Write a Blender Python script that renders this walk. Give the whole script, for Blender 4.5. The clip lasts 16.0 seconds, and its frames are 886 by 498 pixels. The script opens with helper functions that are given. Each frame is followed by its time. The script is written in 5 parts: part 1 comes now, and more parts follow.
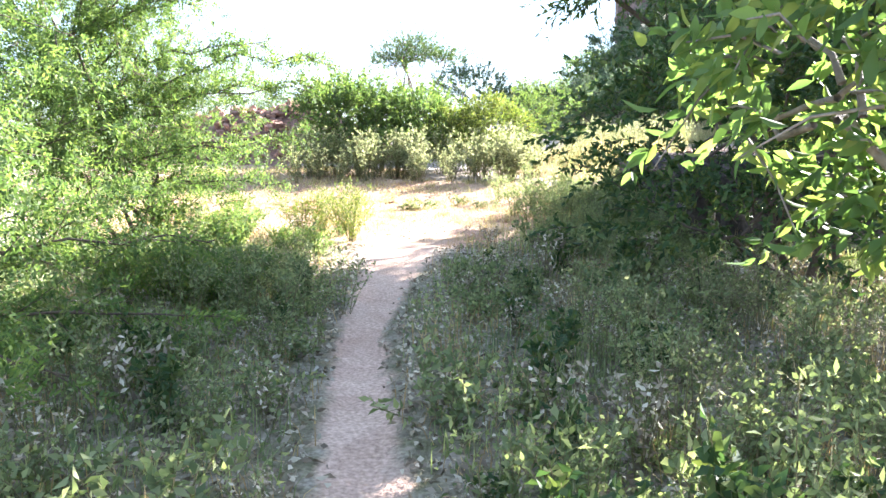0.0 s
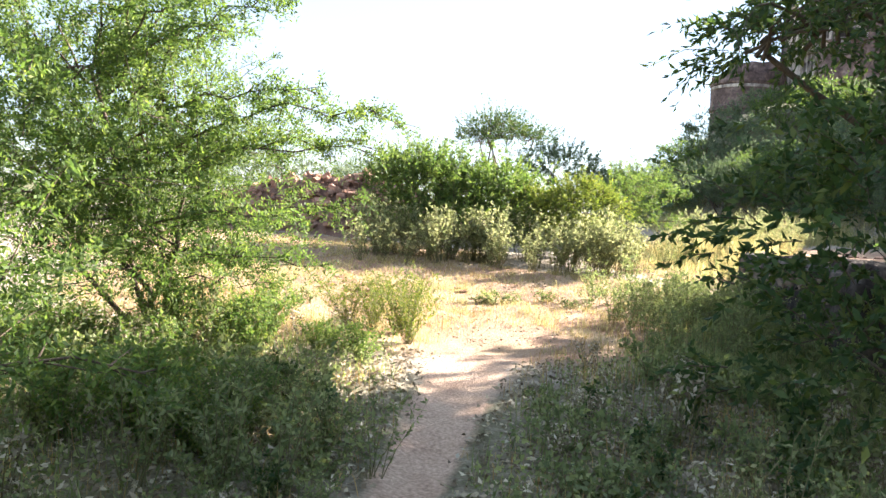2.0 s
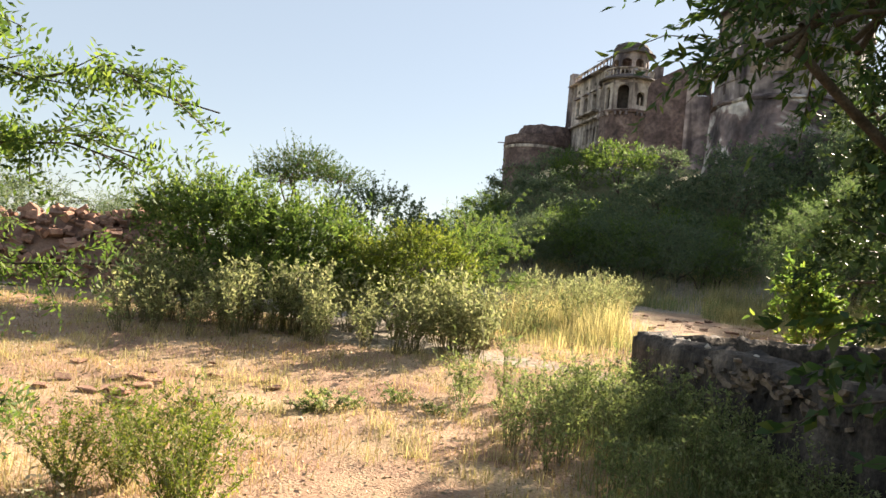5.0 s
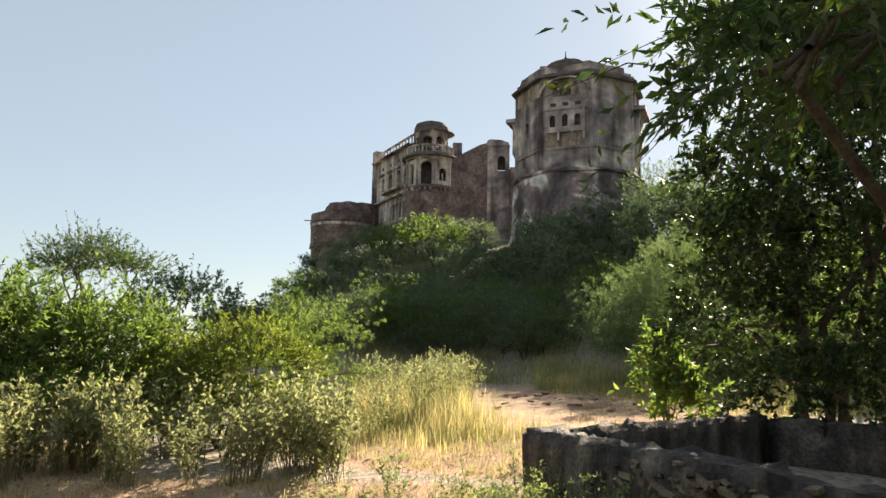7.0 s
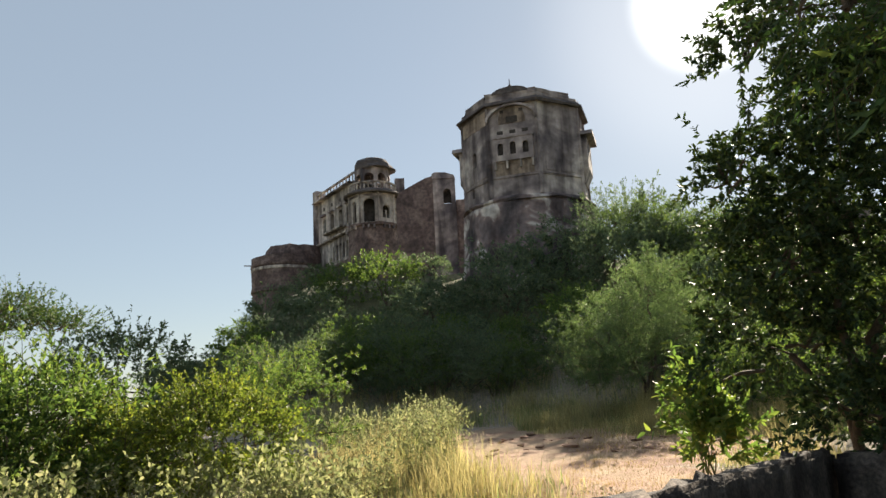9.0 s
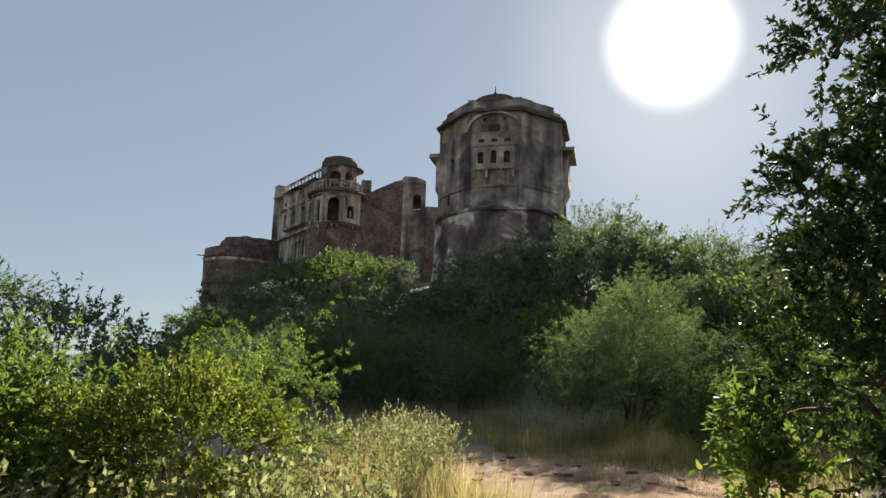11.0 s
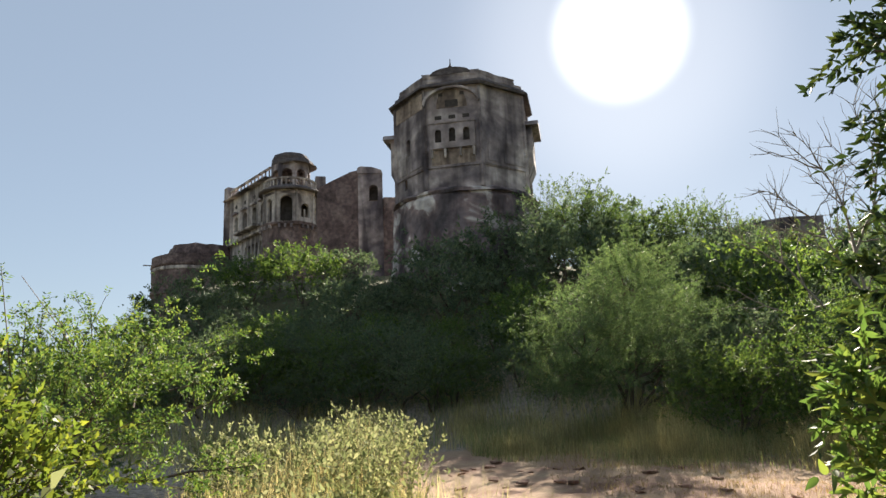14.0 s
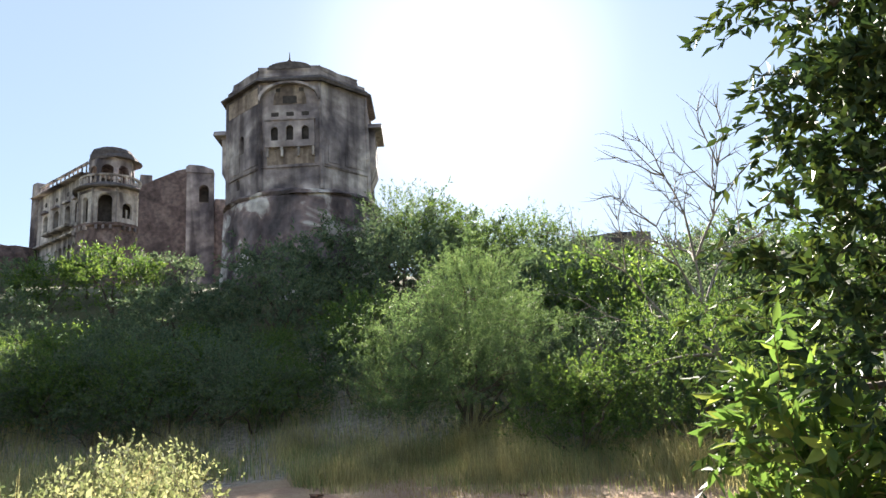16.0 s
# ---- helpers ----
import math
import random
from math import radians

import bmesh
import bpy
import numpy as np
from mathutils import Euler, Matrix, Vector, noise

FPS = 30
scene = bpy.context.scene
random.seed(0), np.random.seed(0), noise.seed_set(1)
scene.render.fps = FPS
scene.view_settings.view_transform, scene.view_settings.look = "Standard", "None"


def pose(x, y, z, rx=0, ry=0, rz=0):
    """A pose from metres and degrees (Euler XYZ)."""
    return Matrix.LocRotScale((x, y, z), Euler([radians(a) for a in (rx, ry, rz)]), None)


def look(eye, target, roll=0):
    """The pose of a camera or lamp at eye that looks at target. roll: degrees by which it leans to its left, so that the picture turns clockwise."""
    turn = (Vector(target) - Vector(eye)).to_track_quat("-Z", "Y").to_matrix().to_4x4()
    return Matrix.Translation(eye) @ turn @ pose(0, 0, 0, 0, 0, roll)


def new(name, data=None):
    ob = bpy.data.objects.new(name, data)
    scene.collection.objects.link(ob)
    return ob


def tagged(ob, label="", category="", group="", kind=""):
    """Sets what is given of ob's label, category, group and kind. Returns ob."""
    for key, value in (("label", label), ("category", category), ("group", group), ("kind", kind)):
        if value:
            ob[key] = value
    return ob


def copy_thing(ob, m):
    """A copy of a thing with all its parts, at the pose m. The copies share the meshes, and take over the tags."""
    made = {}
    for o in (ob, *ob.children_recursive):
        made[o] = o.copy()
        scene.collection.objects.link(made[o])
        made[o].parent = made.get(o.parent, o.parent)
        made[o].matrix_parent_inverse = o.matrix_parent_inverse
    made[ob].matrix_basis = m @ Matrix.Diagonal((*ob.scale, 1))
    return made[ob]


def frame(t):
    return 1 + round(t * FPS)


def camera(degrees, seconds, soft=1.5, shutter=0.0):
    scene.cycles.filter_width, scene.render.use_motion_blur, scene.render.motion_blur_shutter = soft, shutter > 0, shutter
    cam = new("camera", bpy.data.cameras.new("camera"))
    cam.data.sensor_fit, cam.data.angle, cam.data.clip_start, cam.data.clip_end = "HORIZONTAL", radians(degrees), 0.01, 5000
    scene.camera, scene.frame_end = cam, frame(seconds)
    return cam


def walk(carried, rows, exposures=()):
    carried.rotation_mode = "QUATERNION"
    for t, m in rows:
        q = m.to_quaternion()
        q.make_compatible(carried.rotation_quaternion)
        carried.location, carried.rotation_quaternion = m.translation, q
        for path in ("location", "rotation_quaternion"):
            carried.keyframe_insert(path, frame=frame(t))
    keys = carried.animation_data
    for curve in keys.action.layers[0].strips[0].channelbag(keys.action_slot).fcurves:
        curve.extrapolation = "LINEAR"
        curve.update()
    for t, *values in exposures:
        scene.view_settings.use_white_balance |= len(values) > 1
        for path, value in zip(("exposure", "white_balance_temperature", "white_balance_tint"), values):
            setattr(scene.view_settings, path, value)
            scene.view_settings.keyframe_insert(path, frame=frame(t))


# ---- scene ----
cam = camera(62.2, 16.0, soft=1.5)
PATH = [
    (0, (0.996, 0.089, 1.352), (0.810, 2.055, 1.036), 0.15),
    (0.5, (0.969, 0.537, 1.335), (0.744, 2.509, 1.091), 0.72),
    (1, (0.862, 1.037, 1.337), (0.587, 3.010, 1.162), 1.62),
    (1.5, (0.808, 1.559, 1.314), (0.473, 3.525, 1.171), 2.44),
    (2, (0.700, 2.090, 1.359), (0.304, 4.047, 1.245), 3.94),
    (2.5, (0.529, 2.611, 1.410), (0.103, 4.563, 1.316), 5.02),
    (3, (0.438, 3.164, 1.382), (0.063, 5.126, 1.299), 5.04),
    (3.5, (0.257, 3.702, 1.323), (-0.014, 5.683, 1.250), 4.75),
    (4, (0.135, 4.240, 1.342), (-0.004, 6.235, 1.285), 4.87),
    (4.5, (0.025, 4.780, 1.407), (0.024, 6.780, 1.394), 5.14),
    (5, (-0.157, 5.289, 1.454), (-0.003, 7.282, 1.516), 5.69),
    (7.5, (-0.479, 7.276, 1.698), (0.232, 9.116, 2.027), -0.58),
    (8, (-0.501, 7.741, 1.757), (0.250, 9.561, 2.112), -2.14),
    (8.5, (-0.522, 8.241, 1.812), (0.258, 10.041, 2.201), -3.42),
    (11, (-0.694, 10.656, 1.818), (0.211, 12.387, 2.248), 1.70),
    (11.5, (-0.506, 11.184, 1.826), (0.401, 12.909, 2.273), 0.87),
    (12, (-0.257, 11.704, 1.829), (0.665, 13.417, 2.294), 0.23),
    (12.5, (0.022, 12.202, 1.829), (0.964, 13.897, 2.319), -1.50),
    (13, (0.339, 12.699, 1.819), (1.347, 14.349, 2.332), -1.09),
    (13.5, (0.688, 13.197, 1.795), (1.659, 14.874, 2.288), -0.80),
    (14, (1.030, 13.649, 1.778), (2.022, 15.330, 2.211), -2.27),
    (14.5, (1.325, 14.000, 1.795), (2.391, 15.637, 2.225), -2.65),
    (15, (1.587, 14.264, 1.852), (2.743, 15.833, 2.303), -3.00),
    (15.5, (1.883, 14.544, 1.917), (3.141, 16.032, 2.364), -3.40),
    (16, (2.302, 14.992, 1.945), (3.632, 16.418, 2.388), -3.67),
]
EXPOSURES = [(0, 3.6, 5800, 18), (1, 3.35, 6000, 17), (2, 2.9, 6500, 15), (3, 2.3, 7000, 14), (4, 2.15, 7200, 14), (5, 2.1, 7400, 14), (7.5, 1.85, 7500, 11), (8.5, 1.7, 7200, 11), (11, 1.3, 7000, 10), (11.5, 1.55, 6900, 10), (12.5, 1.9, 6900, 12), (13.5, 1.55, 6800, 11), (14, 1.6, 6800, 12), (14.5, 2.25, 7000, 15), (15, 2.3, 6700, 15), (16, 2.2, 6400, 12)]
walk(cam, [(t, look(eye, target, roll)) for t, eye, target, roll in PATH], EXPOSURES)

# ---- light ----
SUN_AZ, SUN_EL = radians(45.9), radians(27.4)
world = bpy.data.worlds.new("world")
scene.world = world
world.use_nodes = True
wn = world.node_tree.nodes
sky = wn.new("ShaderNodeTexSky")
sky.sky_type, sky.sun_disc = "NISHITA", False
sky.sun_elevation, sky.sun_rotation = SUN_EL, SUN_AZ
sky.air_density, sky.dust_density, sky.ozone_density = 1.0, 0.2, 1.1
wl = world.node_tree.links
wn["Background"].inputs["Strength"].default_value = 0.066
HAZE, HAZE_SHARE = (1.8, 2.26, 2.8), 0.74
sun_from = Vector((math.sin(SUN_AZ) * math.cos(SUN_EL), math.cos(SUN_AZ) * math.cos(SUN_EL), math.sin(SUN_EL)))
hazy = wn.new("ShaderNodeMix")
hazy.data_type = "RGBA"
hazy.inputs[0].default_value, hazy.inputs[7].default_value = HAZE_SHARE, (*HAZE, 1)
wl.new(sky.outputs[0], hazy.inputs[6])
# the sun's disc and its aureole in the haze, widened by painted-in lens glare
sky_way = wn.new("ShaderNodeTexCoord")
to_sun = wn.new("ShaderNodeVectorMath")
to_sun.operation, to_sun.inputs[1].default_value = "DOT_PRODUCT", sun_from
wl.new(sky_way.outputs["Generated"], to_sun.inputs[0])


def ring_of_light(inner, outer, amount, above):
    r = wn.new("ShaderNodeMapRange")
    r.interpolation_type = "SMOOTHERSTEP"
    for k, v in enumerate((math.cos(radians(outer)), math.cos(radians(inner)), 0.0, amount)):
        r.inputs[k + 1].default_value = v
    wl.new(to_sun.outputs["Value"], r.inputs[0])
    glow = wn.new("ShaderNodeMix")
    glow.data_type, glow.blend_type, glow.inputs[0].default_value = "RGBA", "ADD", 1.0
    wl.new(above, glow.inputs[6])
    wl.new(r.outputs[0], glow.inputs[7])
    return glow.outputs[2]


wl.new(ring_of_light(0.5, 5.7, 6.5, ring_of_light(0.0, 14.0, 0.7, hazy.outputs[2])), wn["Background"].inputs["Color"])
sun = new("sun", bpy.data.lights.new("sun", "SUN"))
sun.data.energy, sun.data.angle, sun.data.color = 5.0, radians(0.55), (1.0, 0.92, 0.80)
sun.matrix_world = look(sun_from * 60, (0, 0, 0))


# ---- materials ----
def nodes_of(name):
    m = bpy.data.materials.new(name)
    m.use_nodes = True
    t = m.node_tree
    return m, t, t.nodes["Principled BSDF"], t.nodes["Material Output"]


def noise_ramp(t, coord, scale, stops, detail=6.0, distortion=0.0):
    n = t.nodes.new("ShaderNodeTexNoise")
    n.inputs["Scale"].default_value, n.inputs["Detail"].default_value = scale, detail
    n.inputs["Distortion"].default_value = distortion
    t.links.new(coord, n.inputs["Vector"])
    r = t.nodes.new("ShaderNodeValToRGB")
    while len(r.color_ramp.elements) < len(stops):
        r.color_ramp.elements.new(0.5)
    for e, (p, c) in zip(r.color_ramp.elements, stops):
        e.position, e.color = p, (*c, 1)
    t.links.new(n.outputs["Fac"], r.inputs["Fac"])
    return n, r


def mix(t, fac, a, b, mode="MIX"):
    m = t.nodes.new("ShaderNodeMix")
    m.data_type, m.blend_type = "RGBA", mode
    if isinstance(fac, float):
        m.inputs[0].default_value = fac
    else:
        t.links.new(fac, m.inputs[0])
    for s, v in ((6, a), (7, b)):
        if isinstance(v, tuple):
            m.inputs[s].default_value = (*v, 1)
        else:
            t.links.new(v, m.inputs[s])
    return m.outputs[2]


def bump(t, height, bsdf, strength, distance):
    b = t.nodes.new("ShaderNodeBump")
    b.inputs["Strength"].default_value, b.inputs["Distance"].default_value = strength, distance
    t.links.new(height, b.inputs["Height"])
    t.links.new(b.outputs[0], bsdf.inputs["Normal"])


def leaf_material(name, dark, mid, light, through_light=0.45, gloss=0.5, tint=(1.25, 1.35, 0.75)):
    m, t, p, out = nodes_of(name)
    g = t.nodes.new("ShaderNodeNewGeometry")
    r = t.nodes.new("ShaderNodeValToRGB")
    r.color_ramp.elements.new(0.5)
    for e, (q, c) in zip(r.color_ramp.elements, ((0.0, dark), (0.55, mid), (1.0, light))):
        e.position, e.color = q, (*c, 1)
    t.links.new(g.outputs["Random Per Island"], r.inputs["Fac"])
    tc = t.nodes.new("ShaderNodeTexCoord")
    _, patch = noise_ramp(t, tc.outputs["Object"], 1.3, ((0.3, (0.7, 0.75, 0.7)), (0.7, (1.25, 1.2, 1.0))), 3.0)
    colour = mix(t, 1.0, r.outputs[0], patch.outputs[0], "MULTIPLY")
    t.links.new(colour, p.inputs["Base Color"])
    p.inputs["Roughness"].default_value = min(0.9, gloss + 0.12)
    p.inputs["Specular IOR Level"].default_value = 0.22
    tr = t.nodes.new("ShaderNodeBsdfTranslucent")
    t.links.new(mix(t, 1.0, colour, tint, "MULTIPLY"), tr.inputs["Color"])
    mx = t.nodes.new("ShaderNodeMixShader")
    mx.inputs[0].default_value = through_light
    t.links.new(p.outputs[0], mx.inputs[1])
    t.links.new(tr.outputs[0], mx.inputs[2])
    t.links.new(mx.outputs[0], out.inputs["Surface"])
    return m


def rough_material(name, stops, scale, fine_stops, fine_scale, rough=0.9, height=0.02, strength=0.7, per_object=0.0, per_island=0.0, streak=0.0):
    m, t, p, out = nodes_of(name)
    tc = t.nodes.new("ShaderNodeTexCoord")
    n1, r1 = noise_ramp(t, tc.outputs["Object"], scale, stops, 5.0, 0.6)
    n2, r2 = noise_ramp(t, tc.outputs["Object"], fine_scale, fine_stops, 8.0)
    colour = mix(t, 1.0, r1.outputs[0], r2.outputs[0], "MULTIPLY")
    if streak:
        mp = t.nodes.new("ShaderNodeMapping")
        mp.inputs["Scale"].default_value = (1.0, 1.0, 0.13)
        t.links.new(tc.outputs["Object"], mp.inputs["Vector"])
        _, r3 = noise_ramp(t, mp.outputs[0], streak, ((0.36, (0.38, 0.36, 0.36)), (0.5, (0.95, 0.93, 0.9)), (0.64, (1.35, 1.32, 1.27))), 7.0, 0.4)
        colour = mix(t, 1.0, colour, r3.outputs[0], "MULTIPLY")
    for amount, kind, socket in ((per_object, "ShaderNodeObjectInfo", "Random"), (per_island, "ShaderNodeNewGeometry", "Random Per Island")):
        if amount:
            i = t.nodes.new(kind)
            r = t.nodes.new("ShaderNodeValToRGB")
            lo = 1 - amount
            r.color_ramp.elements[0].color = (lo, lo, lo, 1)
            r.color_ramp.elements[1].color = (1 + amount, 1 + amount * 0.85, 1 + amount * 0.75, 1)
            t.links.new(i.outputs[socket], r.inputs["Fac"])
            colour = mix(t, 1.0, colour, r.outputs[0], "MULTIPLY")
    t.links.new(colour, p.inputs["Base Color"])
    p.inputs["Roughness"].default_value = rough
    p.inputs["Specular IOR Level"].default_value = 0.25
    bump(t, n2.outputs["Fac"], p, strength, height)
    return m


DRY_TINT = (1.1, 1.08, 0.95)
LEAF_ACACIA = leaf_material("acacia_leaf", (0.065, 0.11, 0.045), (0.11, 0.17, 0.06), (0.19, 0.24, 0.08), 0.5)
LEAF_HILL = leaf_material("hill_leaf", (0.095, 0.135, 0.10), (0.14, 0.185, 0.125), (0.195, 0.235, 0.145), 0.42, 0.5, (1.05, 1.15, 0.85))
LEAF_MESQUITE = leaf_material("mesquite_leaf", (0.085, 0.13, 0.075), (0.125, 0.178, 0.095), (0.19, 0.24, 0.125), 0.5, 0.5, (1.2, 1.3, 0.85))
LEAF_DARK = leaf_material("dark_leaf", (0.025, 0.045, 0.025), (0.045, 0.075, 0.032), (0.09, 0.115, 0.04), 0.2, 0.45)
LEAF_YELLOW = leaf_material("yellow_green_leaf", (0.085, 0.12, 0.035), (0.15, 0.19, 0.05), (0.25, 0.26, 0.06), 0.5, 0.4)
LEAF_BROAD = leaf_material("broad_leaf", (0.035, 0.068, 0.032), (0.06, 0.105, 0.042), (0.12, 0.145, 0.05), 0.35, 0.45)
LEAF_BRIGHT = leaf_material("bright_leaf", (0.085, 0.145, 0.055), (0.13, 0.20, 0.07), (0.23, 0.26, 0.085), 0.5, 0.45)
LEAF_WEED = leaf_material("weed_leaf", (0.12, 0.155, 0.09), (0.21, 0.245, 0.14), (0.34, 0.36, 0.22), 0.45, 0.65)
LEAF_PALE = leaf_material("pale_weed_leaf", (0.15, 0.185, 0.09), (0.26, 0.29, 0.15), (0.42, 0.42, 0.26), 0.5, 0.7, DRY_TINT)
STRAW = leaf_material("straw", (0.27, 0.175, 0.085), (0.40, 0.285, 0.145), (0.55, 0.42, 0.23), 0.35, 0.7, DRY_TINT)
DRY_GRASS = leaf_material("dry_grass", (0.25, 0.22, 0.12), (0.42, 0.365, 0.195), (0.58, 0.51, 0.31), 0.55, 0.7, DRY_TINT)
LITTER = leaf_material("leaf_litter", (0.14, 0.11, 0.09), (0.32, 0.27, 0.22), (0.58, 0.53, 0.46), 0.1, 0.8, DRY_TINT)
BARK = rough_material("bark", ((0.3, (0.07, 0.05, 0.035)), (0.7, (0.15, 0.115, 0.085))), 6, ((0.3, (0.6, 0.6, 0.6)), (0.7, (1.2, 1.2, 1.2))), 60, 0.9, 0.01, 0.8)
BARK_PALE = rough_material("pale_bark", ((0.3, (0.16, 0.135, 0.105)), (0.7, (0.30, 0.26, 0.21))), 8, ((0.3, (0.7, 0.7, 0.7)), (0.7, (1.15, 1.15, 1.15))), 70, 0.85, 0.006, 0.6)
STALK = rough_material("weed_stalk", ((0.3, (0.12, 0.12, 0.05)), (0.7, (0.22, 0.19, 0.10))), 10, ((0.3, (0.8, 0.8, 0.8)), (0.7, (1.1, 1.1, 1.1))), 90, 0.8, 0.002, 0.3)
FORT = rough_material("weathered_fort_plaster", ((0.33, (0.10, 0.09, 0.105)), (0.44, (0.20, 0.175, 0.185)), (0.54, (0.36, 0.315, 0.315)), (0.66, (0.56, 0.51, 0.49))), 0.38,
                      ((0.3, (0.62, 0.6, 0.6)), (0.7, (1.2, 1.18, 1.16))), 2.2, 0.95, 0.12, 0.7, streak=0.8)
FORT_BASE = rough_material("peeling_base_plaster", ((0.36, (0.10, 0.088, 0.095)), (0.48, (0.19, 0.155, 0.16)), (0.53, (0.26, 0.20, 0.195)), (0.58, (0.60, 0.57, 0.55))), 0.55,
                           ((0.3, (0.65, 0.62, 0.62)), (0.7, (1.15, 1.13, 1.12))), 2.6, 0.95, 0.12, 0.8, streak=0.7)
SOOT_STONE = rough_material("soot_dark_stone", ((0.3, (0.07, 0.06, 0.062)), (0.7, (0.17, 0.145, 0.14))), 0.9, ((0.3, (0.65, 0.64, 0.63)), (0.7, (1.2, 1.18, 1.15))), 5, 0.95, 0.08, 0.7)
FORT_PALE = rough_material("stained_pale_plaster", ((0.25, (0.27, 0.24, 0.235)), (0.5, (0.46, 0.42, 0.40)), (0.8, (0.64, 0.60, 0.56))), 0.5,
                           ((0.3, (0.62, 0.6, 0.6)), (0.7, (1.15, 1.13, 1.1))), 2.4, 0.95, 0.06, 0.5, streak=1.3)
FORT_RED = rough_material("red_sandstone_masonry", ((0.3, (0.085, 0.065, 0.065)), (0.5, (0.165, 0.12, 0.115)), (0.7, (0.29, 0.225, 0.21))), 0.7,
                          ((0.3, (0.5, 0.5, 0.5)), (0.7, (1.2, 1.15, 1.1))), 3.5, 0.95, 0.12, 0.8)
FORT_OCHRE = rough_material("faded_ochre_paint", ((0.3, (0.30, 0.225, 0.185)), (0.7, (0.46, 0.375, 0.30))), 0.8, ((0.3, (0.6, 0.6, 0.6)), (0.7, (1.1, 1.1, 1.1))), 4, 0.9, 0.03, 0.4, streak=1.0)
# near-black colour that stands in for the shade inside openings
INTERIOR_SHADE = rough_material("interior_shade_colour", ((0.3, (0.05, 0.042, 0.038)), (0.7, (0.10, 0.085, 0.075))), 1.0, ((0.3, (0.7, 0.7, 0.7)), (0.7, (1.1, 1.1, 1.1))), 5, 0.95, 0.03, 0.4)
TANK = rough_material("soot_stained_cement_masonry", ((0.28, (0.035, 0.031, 0.03)), (0.52, (0.085, 0.073, 0.066)), (0.74, (0.20, 0.17, 0.145))), 1.7,
                      ((0.3, (0.5, 0.5, 0.5)), (0.7, (1.25, 1.22, 1.18))), 22, 0.92, 0.03, 0.9, streak=3.0)
TANK_CHIP = rough_material("exposed_pale_mortar", ((0.3, (0.36, 0.31, 0.25)), (0.7, (0.58, 0.53, 0.46))), 6, ((0.3, (0.7, 0.7, 0.7)), (0.7, (1.1, 1.1, 1.1))), 50, 0.95, 0.01, 0.6)
CORE_STONE = rough_material("brown_wall_core", ((0.3, (0.13, 0.095, 0.07)), (0.7, (0.27, 0.21, 0.16))), 5, ((0.3, (0.7, 0.68, 0.66)), (0.7, (1.2, 1.2, 1.2))), 40, 0.95, 0.01, 0.7)
STONE = rough_material("red_sandstone_rubble", ((0.3, (0.21, 0.115, 0.085)), (0.7, (0.38, 0.255, 0.19))), 2.5, ((0.3, (0.7, 0.68, 0.66)), (0.7, (1.2, 1.2, 1.2))), 25, 0.95, 0.02, 0.7, per_object=0.35, per_island=0.35)


def soil_material():
    m, t, p, out = nodes_of("soil")
    tc = t.nodes.new("ShaderNodeTexCoord")
    at = t.nodes.new("ShaderNodeAttribute")
    at.attribute_name = "cover"
    sep = t.nodes.new("ShaderNodeSeparateColor")
    t.links.new(at.outputs["Color"], sep.inputs[0])
    o = tc.outputs["Object"]
    _, litter = noise_ramp(t, o, 9, ((0.3, (0.17, 0.14, 0.11)), (0.5, (0.31, 0.265, 0.21)), (0.7, (0.46, 0.41, 0.34))), 8)
    _, path = noise_ramp(t, o, 2.2, ((0.3, (0.40, 0.275, 0.205)), (0.7, (0.54, 0.40, 0.305))), 7, 0.4)
    _, straw = noise_ramp(t, o, 1.1, ((0.28, (0.24, 0.14, 0.10)), (0.42, (0.35, 0.225, 0.155)), (0.6, (0.40, 0.285, 0.185)), (0.75, (0.50, 0.39, 0.255))), 8, 0.5)
    _, green = noise_ramp(t, o, 0.5, ((0.3, (0.09, 0.095, 0.05)), (0.7, (0.18, 0.17, 0.095))), 8)
    n, grit = noise_ramp(t, o, 45, ((0.3, (0.62, 0.6, 0.58)), (0.7, (1.25, 1.25, 1.25))), 8)
    edge, _ = noise_ramp(t, o, 6, ((0.3, (0, 0, 0)), (0.7, (1, 1, 1))), 6)

    def ragged(channel):
        a = t.nodes.new("ShaderNodeMath")
        a.operation = "MULTIPLY_ADD"
        t.links.new(edge.outputs["Fac"], a.inputs[0])
        a.inputs[1].default_value = 0.9
        t.links.new(channel, a.inputs[2])
        s = t.nodes.new("ShaderNodeMapRange")
        s.inputs[1].default_value, s.inputs[2].default_value = 0.72, 1.12
        t.links.new(a.outputs[0], s.inputs[0])
        return s.outputs[0]

    c = mix(t, ragged(sep.outputs[1]), litter.outputs[0], straw.outputs[0])
    c = mix(t, ragged(sep.outputs[2]), c, green.outputs[0])
    c = mix(t, ragged(sep.outputs[0]), c, path.outputs[0])
    c = mix(t, 1.0, c, grit.outputs[0], "MULTIPLY")
    t.links.new(c, p.inputs["Base Color"])
    p.inputs["Roughness"].default_value = 0.95
    p.inputs["Specular IOR Level"].default_value = 0.15
    bump(t, n.outputs["Fac"], p, 0.8, 0.03)
    return m


SOIL = soil_material()


# ---- shape helpers ----
def quad_mesh(name, verts, quads):
    """One mesh from arrays of corners and of four-cornered faces."""
    verts, quads = np.asarray(verts, np.float32), np.asarray(quads, np.int32)
    me = bpy.data.meshes.new(name)
    me.vertices.add(len(verts))
    me.vertices.foreach_set("co", verts.ravel())
    me.loops.add(quads.size)
    me.loops.foreach_set("vertex_index", quads.ravel())
    me.polygons.add(len(quads))
    me.polygons.foreach_set("loop_start", np.arange(0, quads.size, 4, dtype=np.int32))
    me.update(calc_edges=True)
    return me


